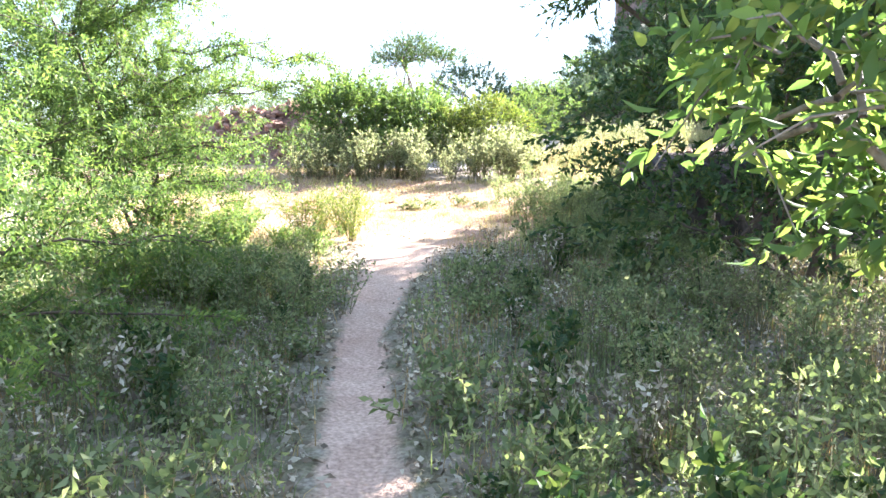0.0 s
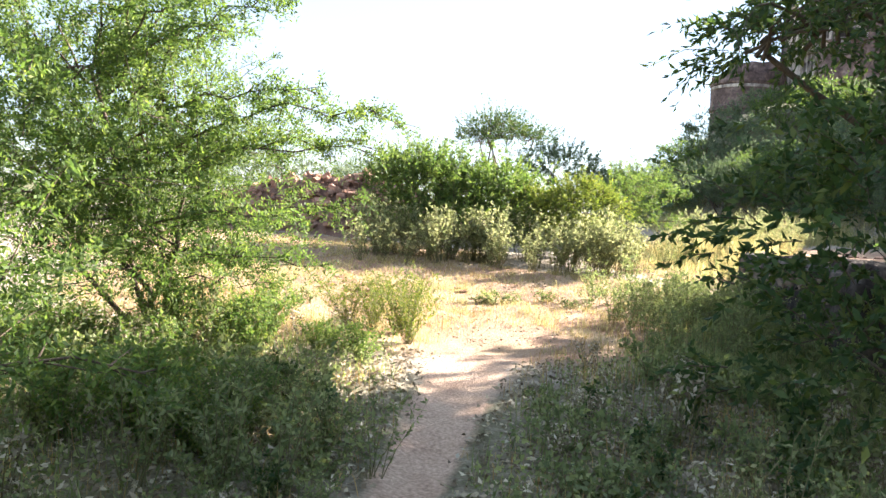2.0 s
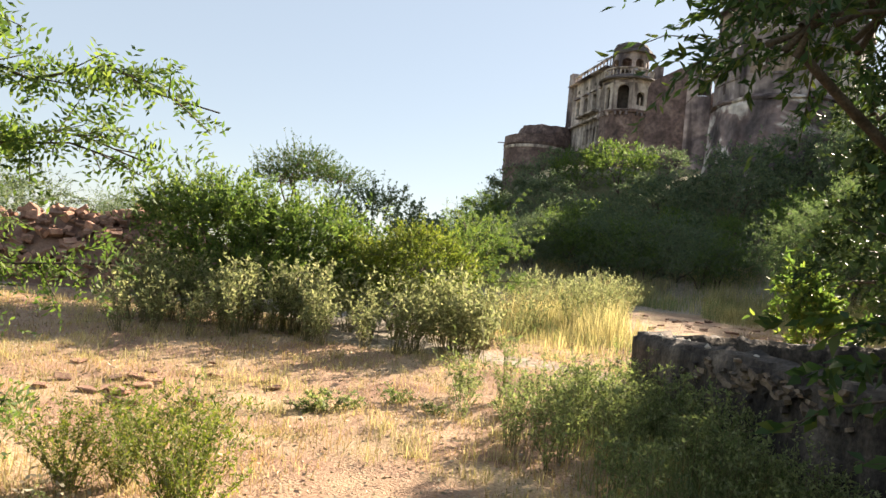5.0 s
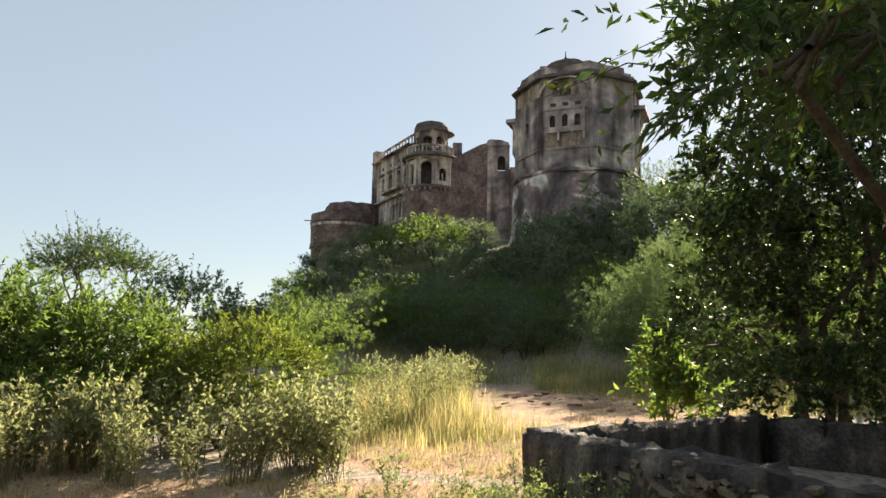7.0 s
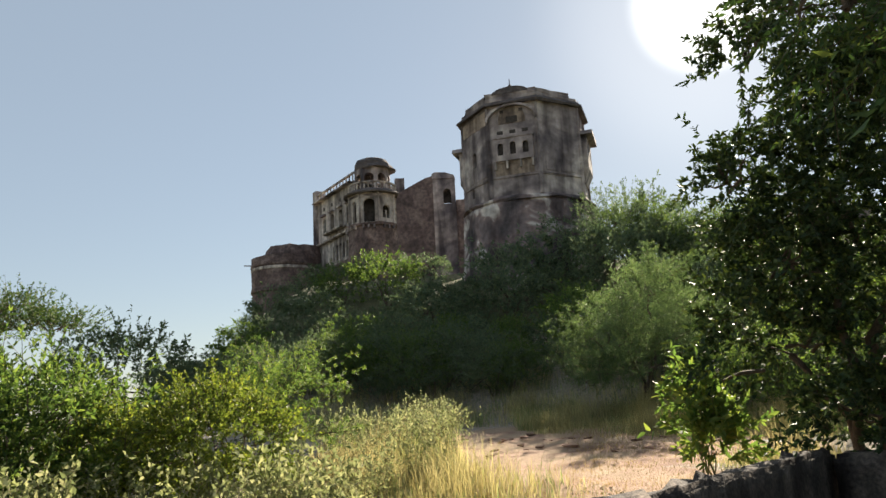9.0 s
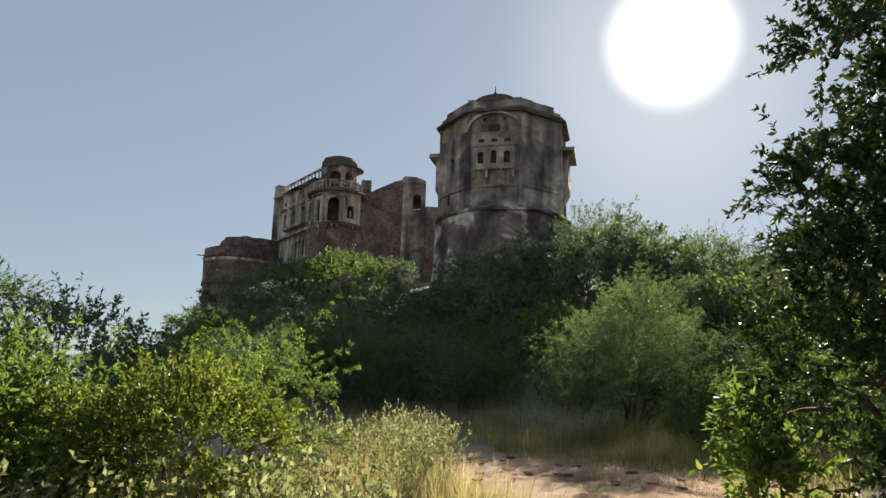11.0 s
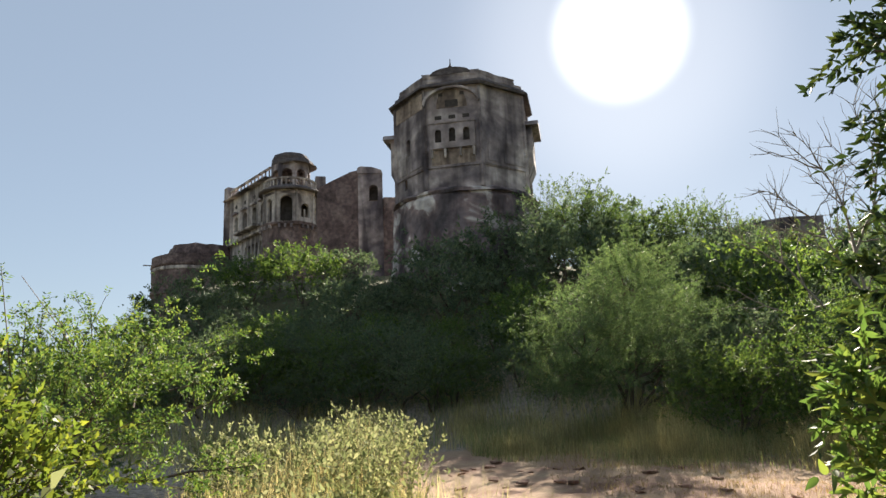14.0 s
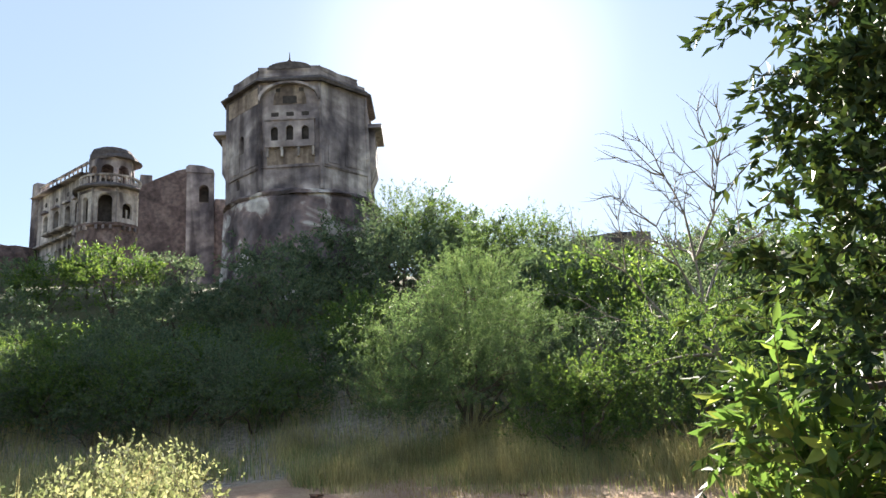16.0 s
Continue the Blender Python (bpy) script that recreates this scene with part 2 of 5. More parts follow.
def hang(name, me, material, parent=None, label=""):
    me.materials.append(material)
    ob = new(name, me)
    ob.parent = parent
    if label:
        tagged(ob, label)
    return ob


def part(name, bm, material, parent, label="", smooth=False):
    me = bpy.data.meshes.new(name)
    bmesh.ops.recalc_face_normals(bm, faces=bm.faces[:])
    bm.to_mesh(me)
    bm.free()
    if smooth:
        me.polygons.foreach_set("use_smooth", [True] * len(me.polygons))
    return hang(name, me, material, parent, label)


def thing(name, m, label, category, group="", kind=""):
    e = new(name)
    e.matrix_basis = m
    return tagged(e, label, category, group, kind)


def unit(v):
    v = np.asarray(v, float)
    return v / np.maximum(np.linalg.norm(v, axis=-1, keepdims=True), 1e-9)


def frames_of(d):
    """Two unit vectors across each of the given unit directions."""
    ref = np.where(np.abs(d[:, 2:3]) > 0.9, np.array([[1.0, 0, 0]]), np.array([[0, 0, 1.0]]))
    a = unit(np.cross(d, ref))
    return a, np.cross(d, a)


def tubes(name, segs, sides=5):
    """Tapered tubes from rows of start, end, radius at the start and radius at the end."""
    s = np.array([[*p, *q, a, b] for p, q, a, b in segs])
    d = unit(s[:, 3:6] - s[:, 0:3])
    a, b = frames_of(d)
    ang = np.arange(sides) * 2 * np.pi / sides
    ring = a[:, None] * np.cos(ang)[None, :, None] + b[:, None] * np.sin(ang)[None, :, None]
    v = np.concatenate([s[:, None, 0:3] + ring * s[:, 6, None, None], s[:, None, 3:6] + ring * s[:, 7, None, None]], 1)
    k = np.arange(sides)
    face = np.stack([k, (k + 1) % sides, (k + 1) % sides + sides, k + sides], 1)
    quads = (np.arange(len(s)) * 2 * sides)[:, None, None] + face[None]
    me = quad_mesh(name, v.reshape(-1, 3), quads.reshape(-1, 4))
    me.polygons.foreach_set("use_smooth", [True] * len(me.polygons))
    return me


def chain(name, segs, sides=5):
    """One unbroken tapered tube along a run of segments."""
    pts = np.array([segs[0][0], *[g[1] for g in segs]], float)
    rad = np.array([segs[0][2], *[g[3] for g in segs]], float)
    d = unit(np.gradient(pts, axis=0))
    a, b = frames_of(np.repeat(unit(pts[-1:] - pts[:1]), len(pts), 0))
    a = unit(a - d * np.sum(a * d, 1, keepdims=True))
    b = np.cross(d, a)
    ang = np.arange(sides) * 2 * np.pi / sides
    v = pts[:, None] + (a[:, None] * np.cos(ang)[None, :, None] + b[:, None] * np.sin(ang)[None, :, None]) * rad[:, None, None]
    k = np.arange(sides)
    face = np.stack([k, (k + 1) % sides, (k + 1) % sides + sides, k + sides], 1)
    me = quad_mesh(name, v.reshape(-1, 3), ((np.arange(len(segs)) * sides)[:, None, None] + face[None]).reshape(-1, 4))
    me.polygons.foreach_set("use_smooth", [True] * len(me.polygons))
    return me


def leaf_quads(rng, pos, d, length, width, fold=0.25):
    """Folded diamond leaves: corners and faces."""
    n = len(pos)
    d = unit(d)
    a, b = frames_of(d)
    spin = rng.uniform(0, 2 * np.pi, n)[:, None]
    side = a * np.cos(spin) + b * np.sin(spin)
    up = np.cross(d, side)
    l, w = np.broadcast_to(length, n)[:, None], np.broadcast_to(width, n)[:, None]
    mid = pos + d * l * 0.45
    v = np.stack([pos, mid + side * w * 0.5 + up * w * fold, pos + d * l - up * l * 0.12, mid - side * w * 0.5 + up * w * fold], 1)
    return v.reshape(-1, 3), np.arange(4 * n).reshape(-1, 4)


def oval_leaves(rng, pos, d, length, width, fold=0.22):
    """Pointed oval leaves, folded along the midrib and curling down towards the tip."""
    n = len(pos)
    d = unit(d)
    a, b = frames_of(d)
    spin = rng.uniform(0, 2 * np.pi, n)[:, None]
    side = a * np.cos(spin) + b * np.sin(spin)
    up = np.cross(d, side)
    l, w = np.broadcast_to(length, n)[:, None], np.broadcast_to(width, n)[:, None]
    curl = l * rng.uniform(0.05, 0.3, n)[:, None]
    rim = lambda s, k: pos + d * l * s + side * w * k + up * (w * abs(k) * fold * 2 - curl * s * s)
    v = np.stack([rim(0, 0), rim(0.2, 0.36), rim(0.48, 0.5), rim(0.78, 0.3), rim(1, 0), rim(0.76, -0.3), rim(0.5, -0.5), rim(0.22, -0.36), rim(0.5, 0)], 1)
    q = np.array([[0, 1, 2, 8], [8, 2, 3, 4], [0, 8, 6, 7], [8, 4, 5, 6]])
    return v.reshape(-1, 3), (q[None] + 9 * np.arange(n)[:, None, None]).reshape(-1, 4)


def blades(rng, pos, height, width, lean=0.35):
    """Grass blades: each a narrow strip of two faces that bends over."""
    n = len(pos)
    th = rng.uniform(0, 2 * np.pi, n)
    out = np.stack([np.cos(th), np.sin(th), np.zeros(n)], 1)
    side = np.stack([-np.sin(th), np.cos(th), np.zeros(n)], 1)
    h, w, k = height[:, None], np.broadcast_to(width, n)[:, None], (rng.uniform(0, 1, n) * lean)[:, None]
    up = np.array([[0, 0, 1.0]])
    m, tip = pos + up * h * 0.55 + out * h * k * 0.35, pos + up * h * (1 - 0.3 * k) + out * h * k
    v = np.stack([pos - side * w / 2, pos + side * w / 2, m + side * w * 0.4, m - side * w * 0.4, tip + side * w * 0.1, tip - side * w * 0.1], 1)
    base = (np.arange(n) * 6)[:, None]
    q = np.concatenate([base + np.array([[0, 1, 2, 3]]), base + np.array([[3, 2, 4, 5]])], 1)
    return v.reshape(-1, 3), q.reshape(-1, 4)


# ---- ground ----
CX, CY = 3.0, 14.0


def smooth_step(x, a, b):
    s = np.clip((x - a) / (b - a), 0, 1)
    return s * s * (3 - 2 * s)


def ground_z(x, y):
    x, y = np.asarray(x, float), np.asarray(y, float)
    d = y + 0.25 * x
    low = np.interp(d, [-30, 0, 6, 10, 13, 15, 20, 30, 36, 60], [-0.1, -0.1, -0.14, -0.02, 0.12, 0.31, 0.45, 0.8, 1.05, 1.2])
    low = low * np.interp(np.hypot(x, y - 10), [0, 40, 120], [1, 1, 0.3])
    az = np.degrees(np.arctan2(x - CX, y - CY))
    rho = np.hypot(x - CX, y - CY) + np.interp(az, [15, 45, 75], [0, 5, 7])
    hill = np.interp(rho, [20, 23, 31, 40, 50, 70, 100, 140, 220], [0, 0.3, 3.0, 7.6, 10.0, 12.5, 13.5, 8, 0])
    hill = hill * smooth_step(az, -5, 13) * (1 - 0.45 * smooth_step(az, 36, 54)) * (1 - smooth_step(az, 85, 140))
    return low + hill


def small_relief(x, y):
    return 0.02 * np.sin(3.1 * x + 1.7 * y) * np.sin(2.3 * y - 1.1 * x) + 0.012 * np.sin(7.3 * x) * np.sin(6.1 * y + 0.5)


TRAIL = ((1.6, -3.0), (1.0, 0.0), (0.62, 2.0), (0.43, 2.77), (0.27, 3.45), (0.04, 4.5), (-0.17, 5.7), (-0.26, 7.5), (-0.28, 9.2), (-0.1, 10.2))
TRAIL_WIDTH = (0.5, 0.4, 0.36, 0.34, 0.36, 0.34, 0.34, 0.55, 0.9, 0.9)
FAR_TRAIL = ((5.2, 19.6), (6.6, 22.0), (8.0, 25.0), (8.8, 28.2), (10.6, 31.4), (12.2, 34.0))
FAR_WIDTH = (1.0, 2.2, 3.0, 2.4, 2.0, 1.4)


def trail_distance(x, y):
    """How far a place lies outside the trail, in half widths of the trail."""
    best = np.full(np.shape(x), 99.0)
    legs = [*zip(TRAIL[:-1], TRAIL[1:], TRAIL_WIDTH[:-1], TRAIL_WIDTH[1:]), *zip(FAR_TRAIL[:-1], FAR_TRAIL[1:], FAR_WIDTH[:-1], FAR_WIDTH[1:])]
    for (x0, y0), (x1, y1), w0, w1 in legs:
        s = np.clip(((x - x0) * (x1 - x0) + (y - y0) * (y1 - y0)) / ((x1 - x0) ** 2 + (y1 - y0) ** 2), 0, 1)
        r = np.hypot(x - x0 - s * (x1 - x0), y - y0 - s * (y1 - y0)) / (0.5 * (w0 + s * (w1 - w0)))
        best = np.minimum(best, r)
    return best


def clearing(x, y):
    """1 on the open straw-covered clearing, falling to 0 round it."""
    a = np.hypot((x + 1.5) / 5.6, (y - 12.2) / 3.4)
    b = np.hypot((x - 4.5) / 3.8, (y - 18.5) / 4.2)
    c = np.hypot((x - 10.0) / 4.2, (y - 24.0) / 5.5)
    e = np.hypot((x + 6.0) / 5.0, (y - 16.5) / 3.5)
    return 1 - smooth_step(np.minimum(np.minimum(a, e), np.minimum(b, c)), 0.8, 1.15)


def ground_axis(lo, hi, fine_lo, fine_hi, step):
    mid = np.arange(fine_lo, fine_hi, step)
    return np.concatenate([fine_lo - np.geomspace(step, fine_lo - lo, 34)[::-1], mid, fine_hi + np.geomspace(step, hi - fine_hi, 40)])


gx, gy = ground_axis(-1500, 1500, -9, 16, 0.14), ground_axis(-1500, 1500, -3, 36, 0.16)
GX, GY = np.meshgrid(gx, gy)
trail_r = trail_distance(GX, GY)
GZ = ground_z(GX, GY) + small_relief(GX, GY) - 0.035 * (1 - smooth_step(trail_r, 0.4, 1.3))
cols = len(gx)
idx = (np.arange(len(gy) - 1)[:, None] * cols + np.arange(cols - 1)[None]).ravel()
ground_me = quad_mesh("ground", np.stack([GX, GY, GZ], -1).reshape(-1, 3), np.stack([idx, idx + 1, idx + 1 + cols, idx + cols], 1))
ground_me.polygons.foreach_set("use_smooth", [True] * len(ground_me.polygons))
far_green = np.maximum(smooth_step(np.hypot(GX - 3, GY - 14), 26, 34), 0.55 * (1 - smooth_step(GY, 7, 10)))
far_part = np.interp(GY, [8.2, 10.0, 14.0, 16.0], [1.0, 0.0, 0.0, 0.3])
cover = np.stack([(1 - smooth_step(trail_r, 0.5, 1.5)) * far_part, clearing(GX, GY), far_green * (1 - clearing(GX, GY)), np.ones_like(GX)], -1)
attr = ground_me.attributes.new("cover", "FLOAT_COLOR", "POINT")
attr.data.foreach_set("color", cover.reshape(-1).astype(np.float32))
ground = hang("ground", ground_me, SOIL)
tagged(ground, "dry earth with a trodden dirt trail and straw-covered clearing", "ground", kind="structure")


# ---- plants ----
def frond_quads(rng, pos, d, length, pairs, leaflet, width):
    """Feathery leaves: pairs of leaflets along each rib."""
    n = len(pos)
    d = unit(d)
    a, b = frames_of(d)
    spin = rng.uniform(0, 2 * np.pi, n)[:, None]
    side = a * np.cos(spin) + b * np.sin(spin)
    l = np.broadcast_to(length, n)
    P, Q = [], []
    for k in range(pairs):
        at = pos + d * (l * (k + 0.6) / pairs)[:, None] + np.array([[0, 0, -0.12]]) * (l * ((k + 0.6) / pairs) ** 2)[:, None]
        for sign in (1, -1):
            P.append(at)
            Q.append(side * sign + d * 0.45)
    P, Q = np.concatenate(P), np.concatenate(Q)
    return leaf_quads(rng, P, Q + rng.normal(0, 0.15, Q.shape), leaflet, width, 0.1)


def limb(rng, p, q, r0, r1, n=4, wander=0.08, rise=0.12):
    p, q = np.array(p, float), np.array(q, float)
    span = np.linalg.norm(q - p)
    pts = [p + (q - p) * k / n + np.array([0, 0, rise * span * math.sin(math.pi * k / n)]) + (rng.normal(0, wander * span / n, 3) if 0 < k < n else 0) for k in range(n + 1)]
    return [(pts[k], pts[k + 1], r0 + (r1 - r0) * k / n, r0 + (r1 - r0) * (k + 1) / n) for k in range(n)]


def plant(name, seed, blobs, twigs, twig_len, per_twig, leaf, materials, label, category, group="", droop=0.25, frond=0, stems=4, trunk_r=0.06,
          arches=(), shell=0.5, wild=0.12, upward=0.25, foot=(0, 0), limb_count=6, oval=False):
    """A bush or tree: stems from its foot into blobs, in whose shells leafy twigs stand. blobs: x, y, z and three radii. leaf: length and width.
    arches: start, direction, length and sag of long free branches."""
    rng = np.random.default_rng(seed)
    root = thing(name, Matrix(), label, category, group)
    leafmat, bark = materials
    bl = np.array(blobs, float)
    stem_parts, limb_parts, limbs = [], [], []
    vol = (bl[:, 3] * bl[:, 4] * bl[:, 5]) ** (2 / 3)
    pick = rng.choice(len(bl), twigs, p=vol / vol.sum())
    u = unit(rng.normal(0, 1, (twigs, 3)))
    u[:, 2] = np.where(u[:, 2] < -0.35, -u[:, 2], u[:, 2])
    rad = shell + (1 - shell) * rng.uniform(0, 1, twigs) ** 0.6
    lump = 1 + 0.16 * np.sin(u[:, 0] * 5 + seed) * np.sin(u[:, 1] * 6 + 2 * seed) + 0.1 * np.sin(u[:, 2] * 9 + seed)
    start = bl[pick, :3] + u * bl[pick, 3:6] * (rad * lump)[:, None]
    d = unit(u + rng.normal(0, 0.45, u.shape) + np.array([[0, 0, upward]]))
    L = twig_len * rng.uniform(0.6, 1.3, twigs) * np.where(rng.uniform(0, 1, twigs) < wild, 1.9, 1.0)
    L = np.where(start[:, 2] < 0.15, L * 0.5, L)
    start[:, 2] = np.maximum(start[:, 2], 0.03)
    sag = np.array([[0, 0, -droop]])
    for k in range(stems):
        c = bl[k % len(bl), :3]
        base = np.array([foot[0] + rng.normal(0, trunk_r * 1.2) * (stems > 1), foot[1] + rng.normal(0, trunk_r * 1.2) * (stems > 1), -0.1])
        aim = c + rng.normal(0, 0.15, 3) * bl[k % len(bl), 3:6]
        stem_parts.append(limb(rng, base, aim, trunk_r, trunk_r * 0.45, 6, 0.18, 0.05))
    for k in range(len(bl)):
        for j in np.flatnonzero(pick == k)[:limb_count]:
            limb_parts.append(limb(rng, bl[k, :3] + rng.normal(0, 0.12, 3) * bl[k, 3:6], start[j], trunk_r * 0.4, trunk_r * 0.12, 3, 0.2, 0.08))
    for j in range(0, twigs, 2 if limb_count else 3):
        mid, end = start[j] + d[j] * L[j] * 0.5 + sag[0] * L[j] * 0.25, start[j] + d[j] * L[j] + sag[0] * L[j]
        limbs += [(start[j], mid, 0.006, 0.004), (mid, end, 0.004, 0.002)]
    s = rng.uniform(0.05, 1, (twigs, per_twig))
    pos = start[:, None] + d[:, None] * (L[:, None] * s)[..., None] + sag[None] * (L[:, None] * s**2)[..., None]
    dl = unit(d[:, None] + rng.normal(0, 0.75, pos.shape) + np.array([0, 0, -0.15 - droop]))
    pos, dl = [pos.reshape(-1, 3)], [dl.reshape(-1, 3)]
    for p, q, length, bend in arches:
        p, q = np.array(p, float), unit(np.array(q, float))
        n = max(5, int(length / 0.25))
        pts = [p + q * length * k / n + np.array([0, 0, -bend]) * length * (k / n) ** 2 + rng.normal(0, 0.012 * length, 3) * (k > 0) for k in range(n + 1)]
        limb_parts.append([(pts[k], pts[k + 1], 0.012 * (1 - 0.85 * k / n) + 0.002, 0.012 * (1 - 0.85 * (k + 1) / n) + 0.002) for k in range(n)])
        for k in range(n):
            way = unit(pts[k + 1] - pts[k])
            for _ in range(3):
                tw = unit(way + rng.normal(0, 0.6, 3))
                tl = rng.uniform(0.15, 0.42) * (1.15 - 0.6 * k / n)
                at = pts[k] + (pts[k + 1] - pts[k]) * rng.uniform()
                limbs.append((at, at + tw * tl, 0.005, 0.002))
                m = max(5, int(tl * 40))
                ss = rng.uniform(0, 1, (m, 1))
                pos.append(at + tw * tl * ss)
                dl.append(unit(tw + rng.normal(0, 0.9, (m, 3)) + np.array([0, 0, -0.1])))
    pos, dl = np.concatenate(pos), np.concatenate(dl)
    size = leaf[0] * rng.uniform(0.65, 1.25, len(pos))
    if frond:
        v, q = frond_quads(rng, pos, dl, size, frond, leaf[1] * 2.6, leaf[1])
    else:
        v, q = (oval_leaves if oval else leaf_quads)(rng, pos, dl, size, leaf[1] * size / leaf[0])
    for s in stem_parts:
        hang("trunk", chain("trunk", s, 7), bark, root)
    for s in limb_parts:
        hang("limb", chain("limb", s, 5), bark, root)
    tagged(hang("twig_mass", tubes("twig_mass", limbs, 3), bark, root), kind="stuff")
    tagged(hang("crown", quad_mesh("crown", v, q), leafmat, root), kind="stuff")
    return root


def at_ground(x, y, turn=0, size=1.0, tall=1.0, sink=0.02):
    return Matrix.Translation((x, y, float(ground_z(x, y)) - sink)) @ Matrix.Rotation(radians(turn), 4, "Z") @ Matrix.Diagonal((size, size, size * tall, 1))


def set_down(ob, m):
    ob.matrix_basis = m
    return ob


# thorn tree with long arching branches, beside the trail
set_down(plant("thorn_tree", 11, [(0.0, 0.1, 1.7, 1.3, 1.2, 1.0), (-1.0, 0.3, 1.4, 1.2, 1.2, 1.1), (0.2, -0.3, 0.95, 0.9, 0.9, 0.7), (-0.5, -0.5, 2.5, 0.85, 0.85, 0.6), (-1.5, -0.9, 2.2, 0.9, 0.9, 0.9), (-0.6, -1.3, 1.2, 1.1, 1.0, 1.0), (0.1, 0.1, 0.5, 1.2, 1.1, 0.45), (-0.9, 0.0, 0.75, 1.2, 1.1, 0.65)],
               960, 0.46, 12, (0.15, 0.0165), (LEAF_ACACIA, BARK), "feathery green thorn tree with long arching branches beside the trail", "tree",
               droop=0.2, frond=4, stems=5, trunk_r=0.032, shell=0.3, wild=0.2, limb_count=5,
               arches=[((0.0, 0.0, 1.75), (0.8, 0.05, 0.55), 3.0, 0.4), ((-0.1, 0.1, 1.6), (0.85, 0.1, 0.42), 2.5, 0.3), ((-0.4, -0.5, 2.4), (0.75, -0.5, 0.5), 2.7, 0.33), ((-0.2, -0.3, 2.2), (0.75, -0.25, 0.8), 2.9, 0.42), ((0.1, -0.2, 1.6), (0.9, 0.25, 0.42), 2.2, 0.25), ((-0.3, -0.4, 2.3), (0.8, -0.5, 0.6), 2.4, 0.4),
                       ((0.0, -0.5, 2.6), (0.45, -0.75, 0.5), 2.4, 0.35), ((-0.4, -0.5, 2.5), (0.6, -0.7, 0.75), 2.6, 0.4), ((-0.6, 0.2, 2.5), (0.3, 0.2, 0.95), 1.7, 0.2),
                       ((-1.0, -0.3, 2.6), (-0.2, -0.5, 0.9), 2.0, 0.3), ((0.2, 0.3, 1.2), (0.9, 0.2, 0.2), 1.8, 0.1), ((0.1, -0.4, 1.1), (0.85, -0.3, 0.25), 1.7, 0.15),
                       ((-0.5, -0.8, 2.0), (0.55, -0.8, 0.4), 2.2, 0.3), ((-0.2, -0.2, 1.9), (0.85, -0.1, 0.55), 2.3, 0.33), ((0.1, 0.0, 0.8), (0.9, -0.15, 0.15), 1.8, 0.12)]), at_ground(-3.5, 8.6))
# lower thorn bush near the start of the trail
set_down(plant("thorn_bush", 12, [(-0.6, 0.3, 0.9, 1.1, 1.0, 0.8), (0.15, -0.2, 0.45, 0.8, 0.8, 0.38), (-1.1, 0.6, 1.7, 1.2, 1.1, 1.0), (-0.3, 1.0, 0.7, 1.0, 0.9, 0.6)], 480, 0.42, 12, (0.14, 0.016), (LEAF_ACACIA, BARK),
               "low feathery thorn bush reaching towards the trail", "bush", droop=0.15, frond=4, stems=4, trunk_r=0.025, shell=0.25, wild=0.3,
               arches=[((0.1, 0.0, 0.45), (0.95, 0.15, 0.12), 1.6, 0.12), ((0.0, -0.3, 0.5), (0.9, -0.25, 0.1), 1.5, 0.15), ((0.0, 0.3, 0.7), (0.85, 0.35, 0.2), 1.6, 0.15), ((-0.6, 0.2, 1.9), (0.7, 0.2, 0.6), 1.6, 0.3), ((-0.5, 0.5, 2.0), (0.5, 0.6, 0.7), 1.5, 0.35)]), at_ground(-2.4, 3.7))
# broad-leaved bush that shades the trail
set_down(plant("broadleaf_bush", 13, [(-0.35, 0, 1.3, 1.35, 1.4, 1.2), (0.5, -0.6, 2.4, 1.5, 1.4, 1.2), (1.4, 0.3, 1.6, 1.4, 1.5, 1.5), (0.9, 0.5, 3.3, 1.7, 1.5, 1.0), (-0.2, -0.3, 0.55, 1.5, 1.4, 0.55), (1.2, -0.6, 0.6, 1.4, 1.3, 0.6), (2.4, -1.2, 1.9, 1.4, 1.4, 1.5), (1.5, -2.2, 1.0, 1.0, 1.0, 0.9)], 2100, 0.36, 20, (0.085, 0.036), (LEAF_BROAD, BARK),
               "dense dark-green broad-leaved bush beside the trail", "bush", droop=0.35, stems=6, trunk_r=0.04, shell=0.5, wild=0.12, foot=(0.5, 0)), at_ground(3.35, 7.4))
# spreading tree over the stone tank
set_down(plant("shade_tree", 14, [(-3.7, -0.9, 2.95, 0.6, 0.7, 0.4), (-3.2, -0.8, 3.1, 0.85, 0.9, 0.6), (-2.5, -0.6, 3.3, 1.0, 0.9, 0.6), (-0.9, -0.3, 3.7, 1.4, 1.2, 0.8), (1.0, -0.2, 3.8, 1.6, 1.4, 1.0), (-1.5, 1.9, 4.5, 0.5, 0.5, 0.4), (-0.9, 1.7, 4.3, 0.8, 0.8, 0.6), (0.3, 1.6, 4.5, 1.2, 1.1, 0.9)], 1250, 0.4, 17, (0.095, 0.03), (LEAF_BROAD, BARK),
               "spreading shade tree with drooping narrow leaves over the stone tank", "tree", droop=0.5, stems=3, trunk_r=0.06, shell=0.3, wild=0.12, upward=0.0, limb_count=5, foot=(0.6, -0.6)), at_ground(5.8, 10.2))
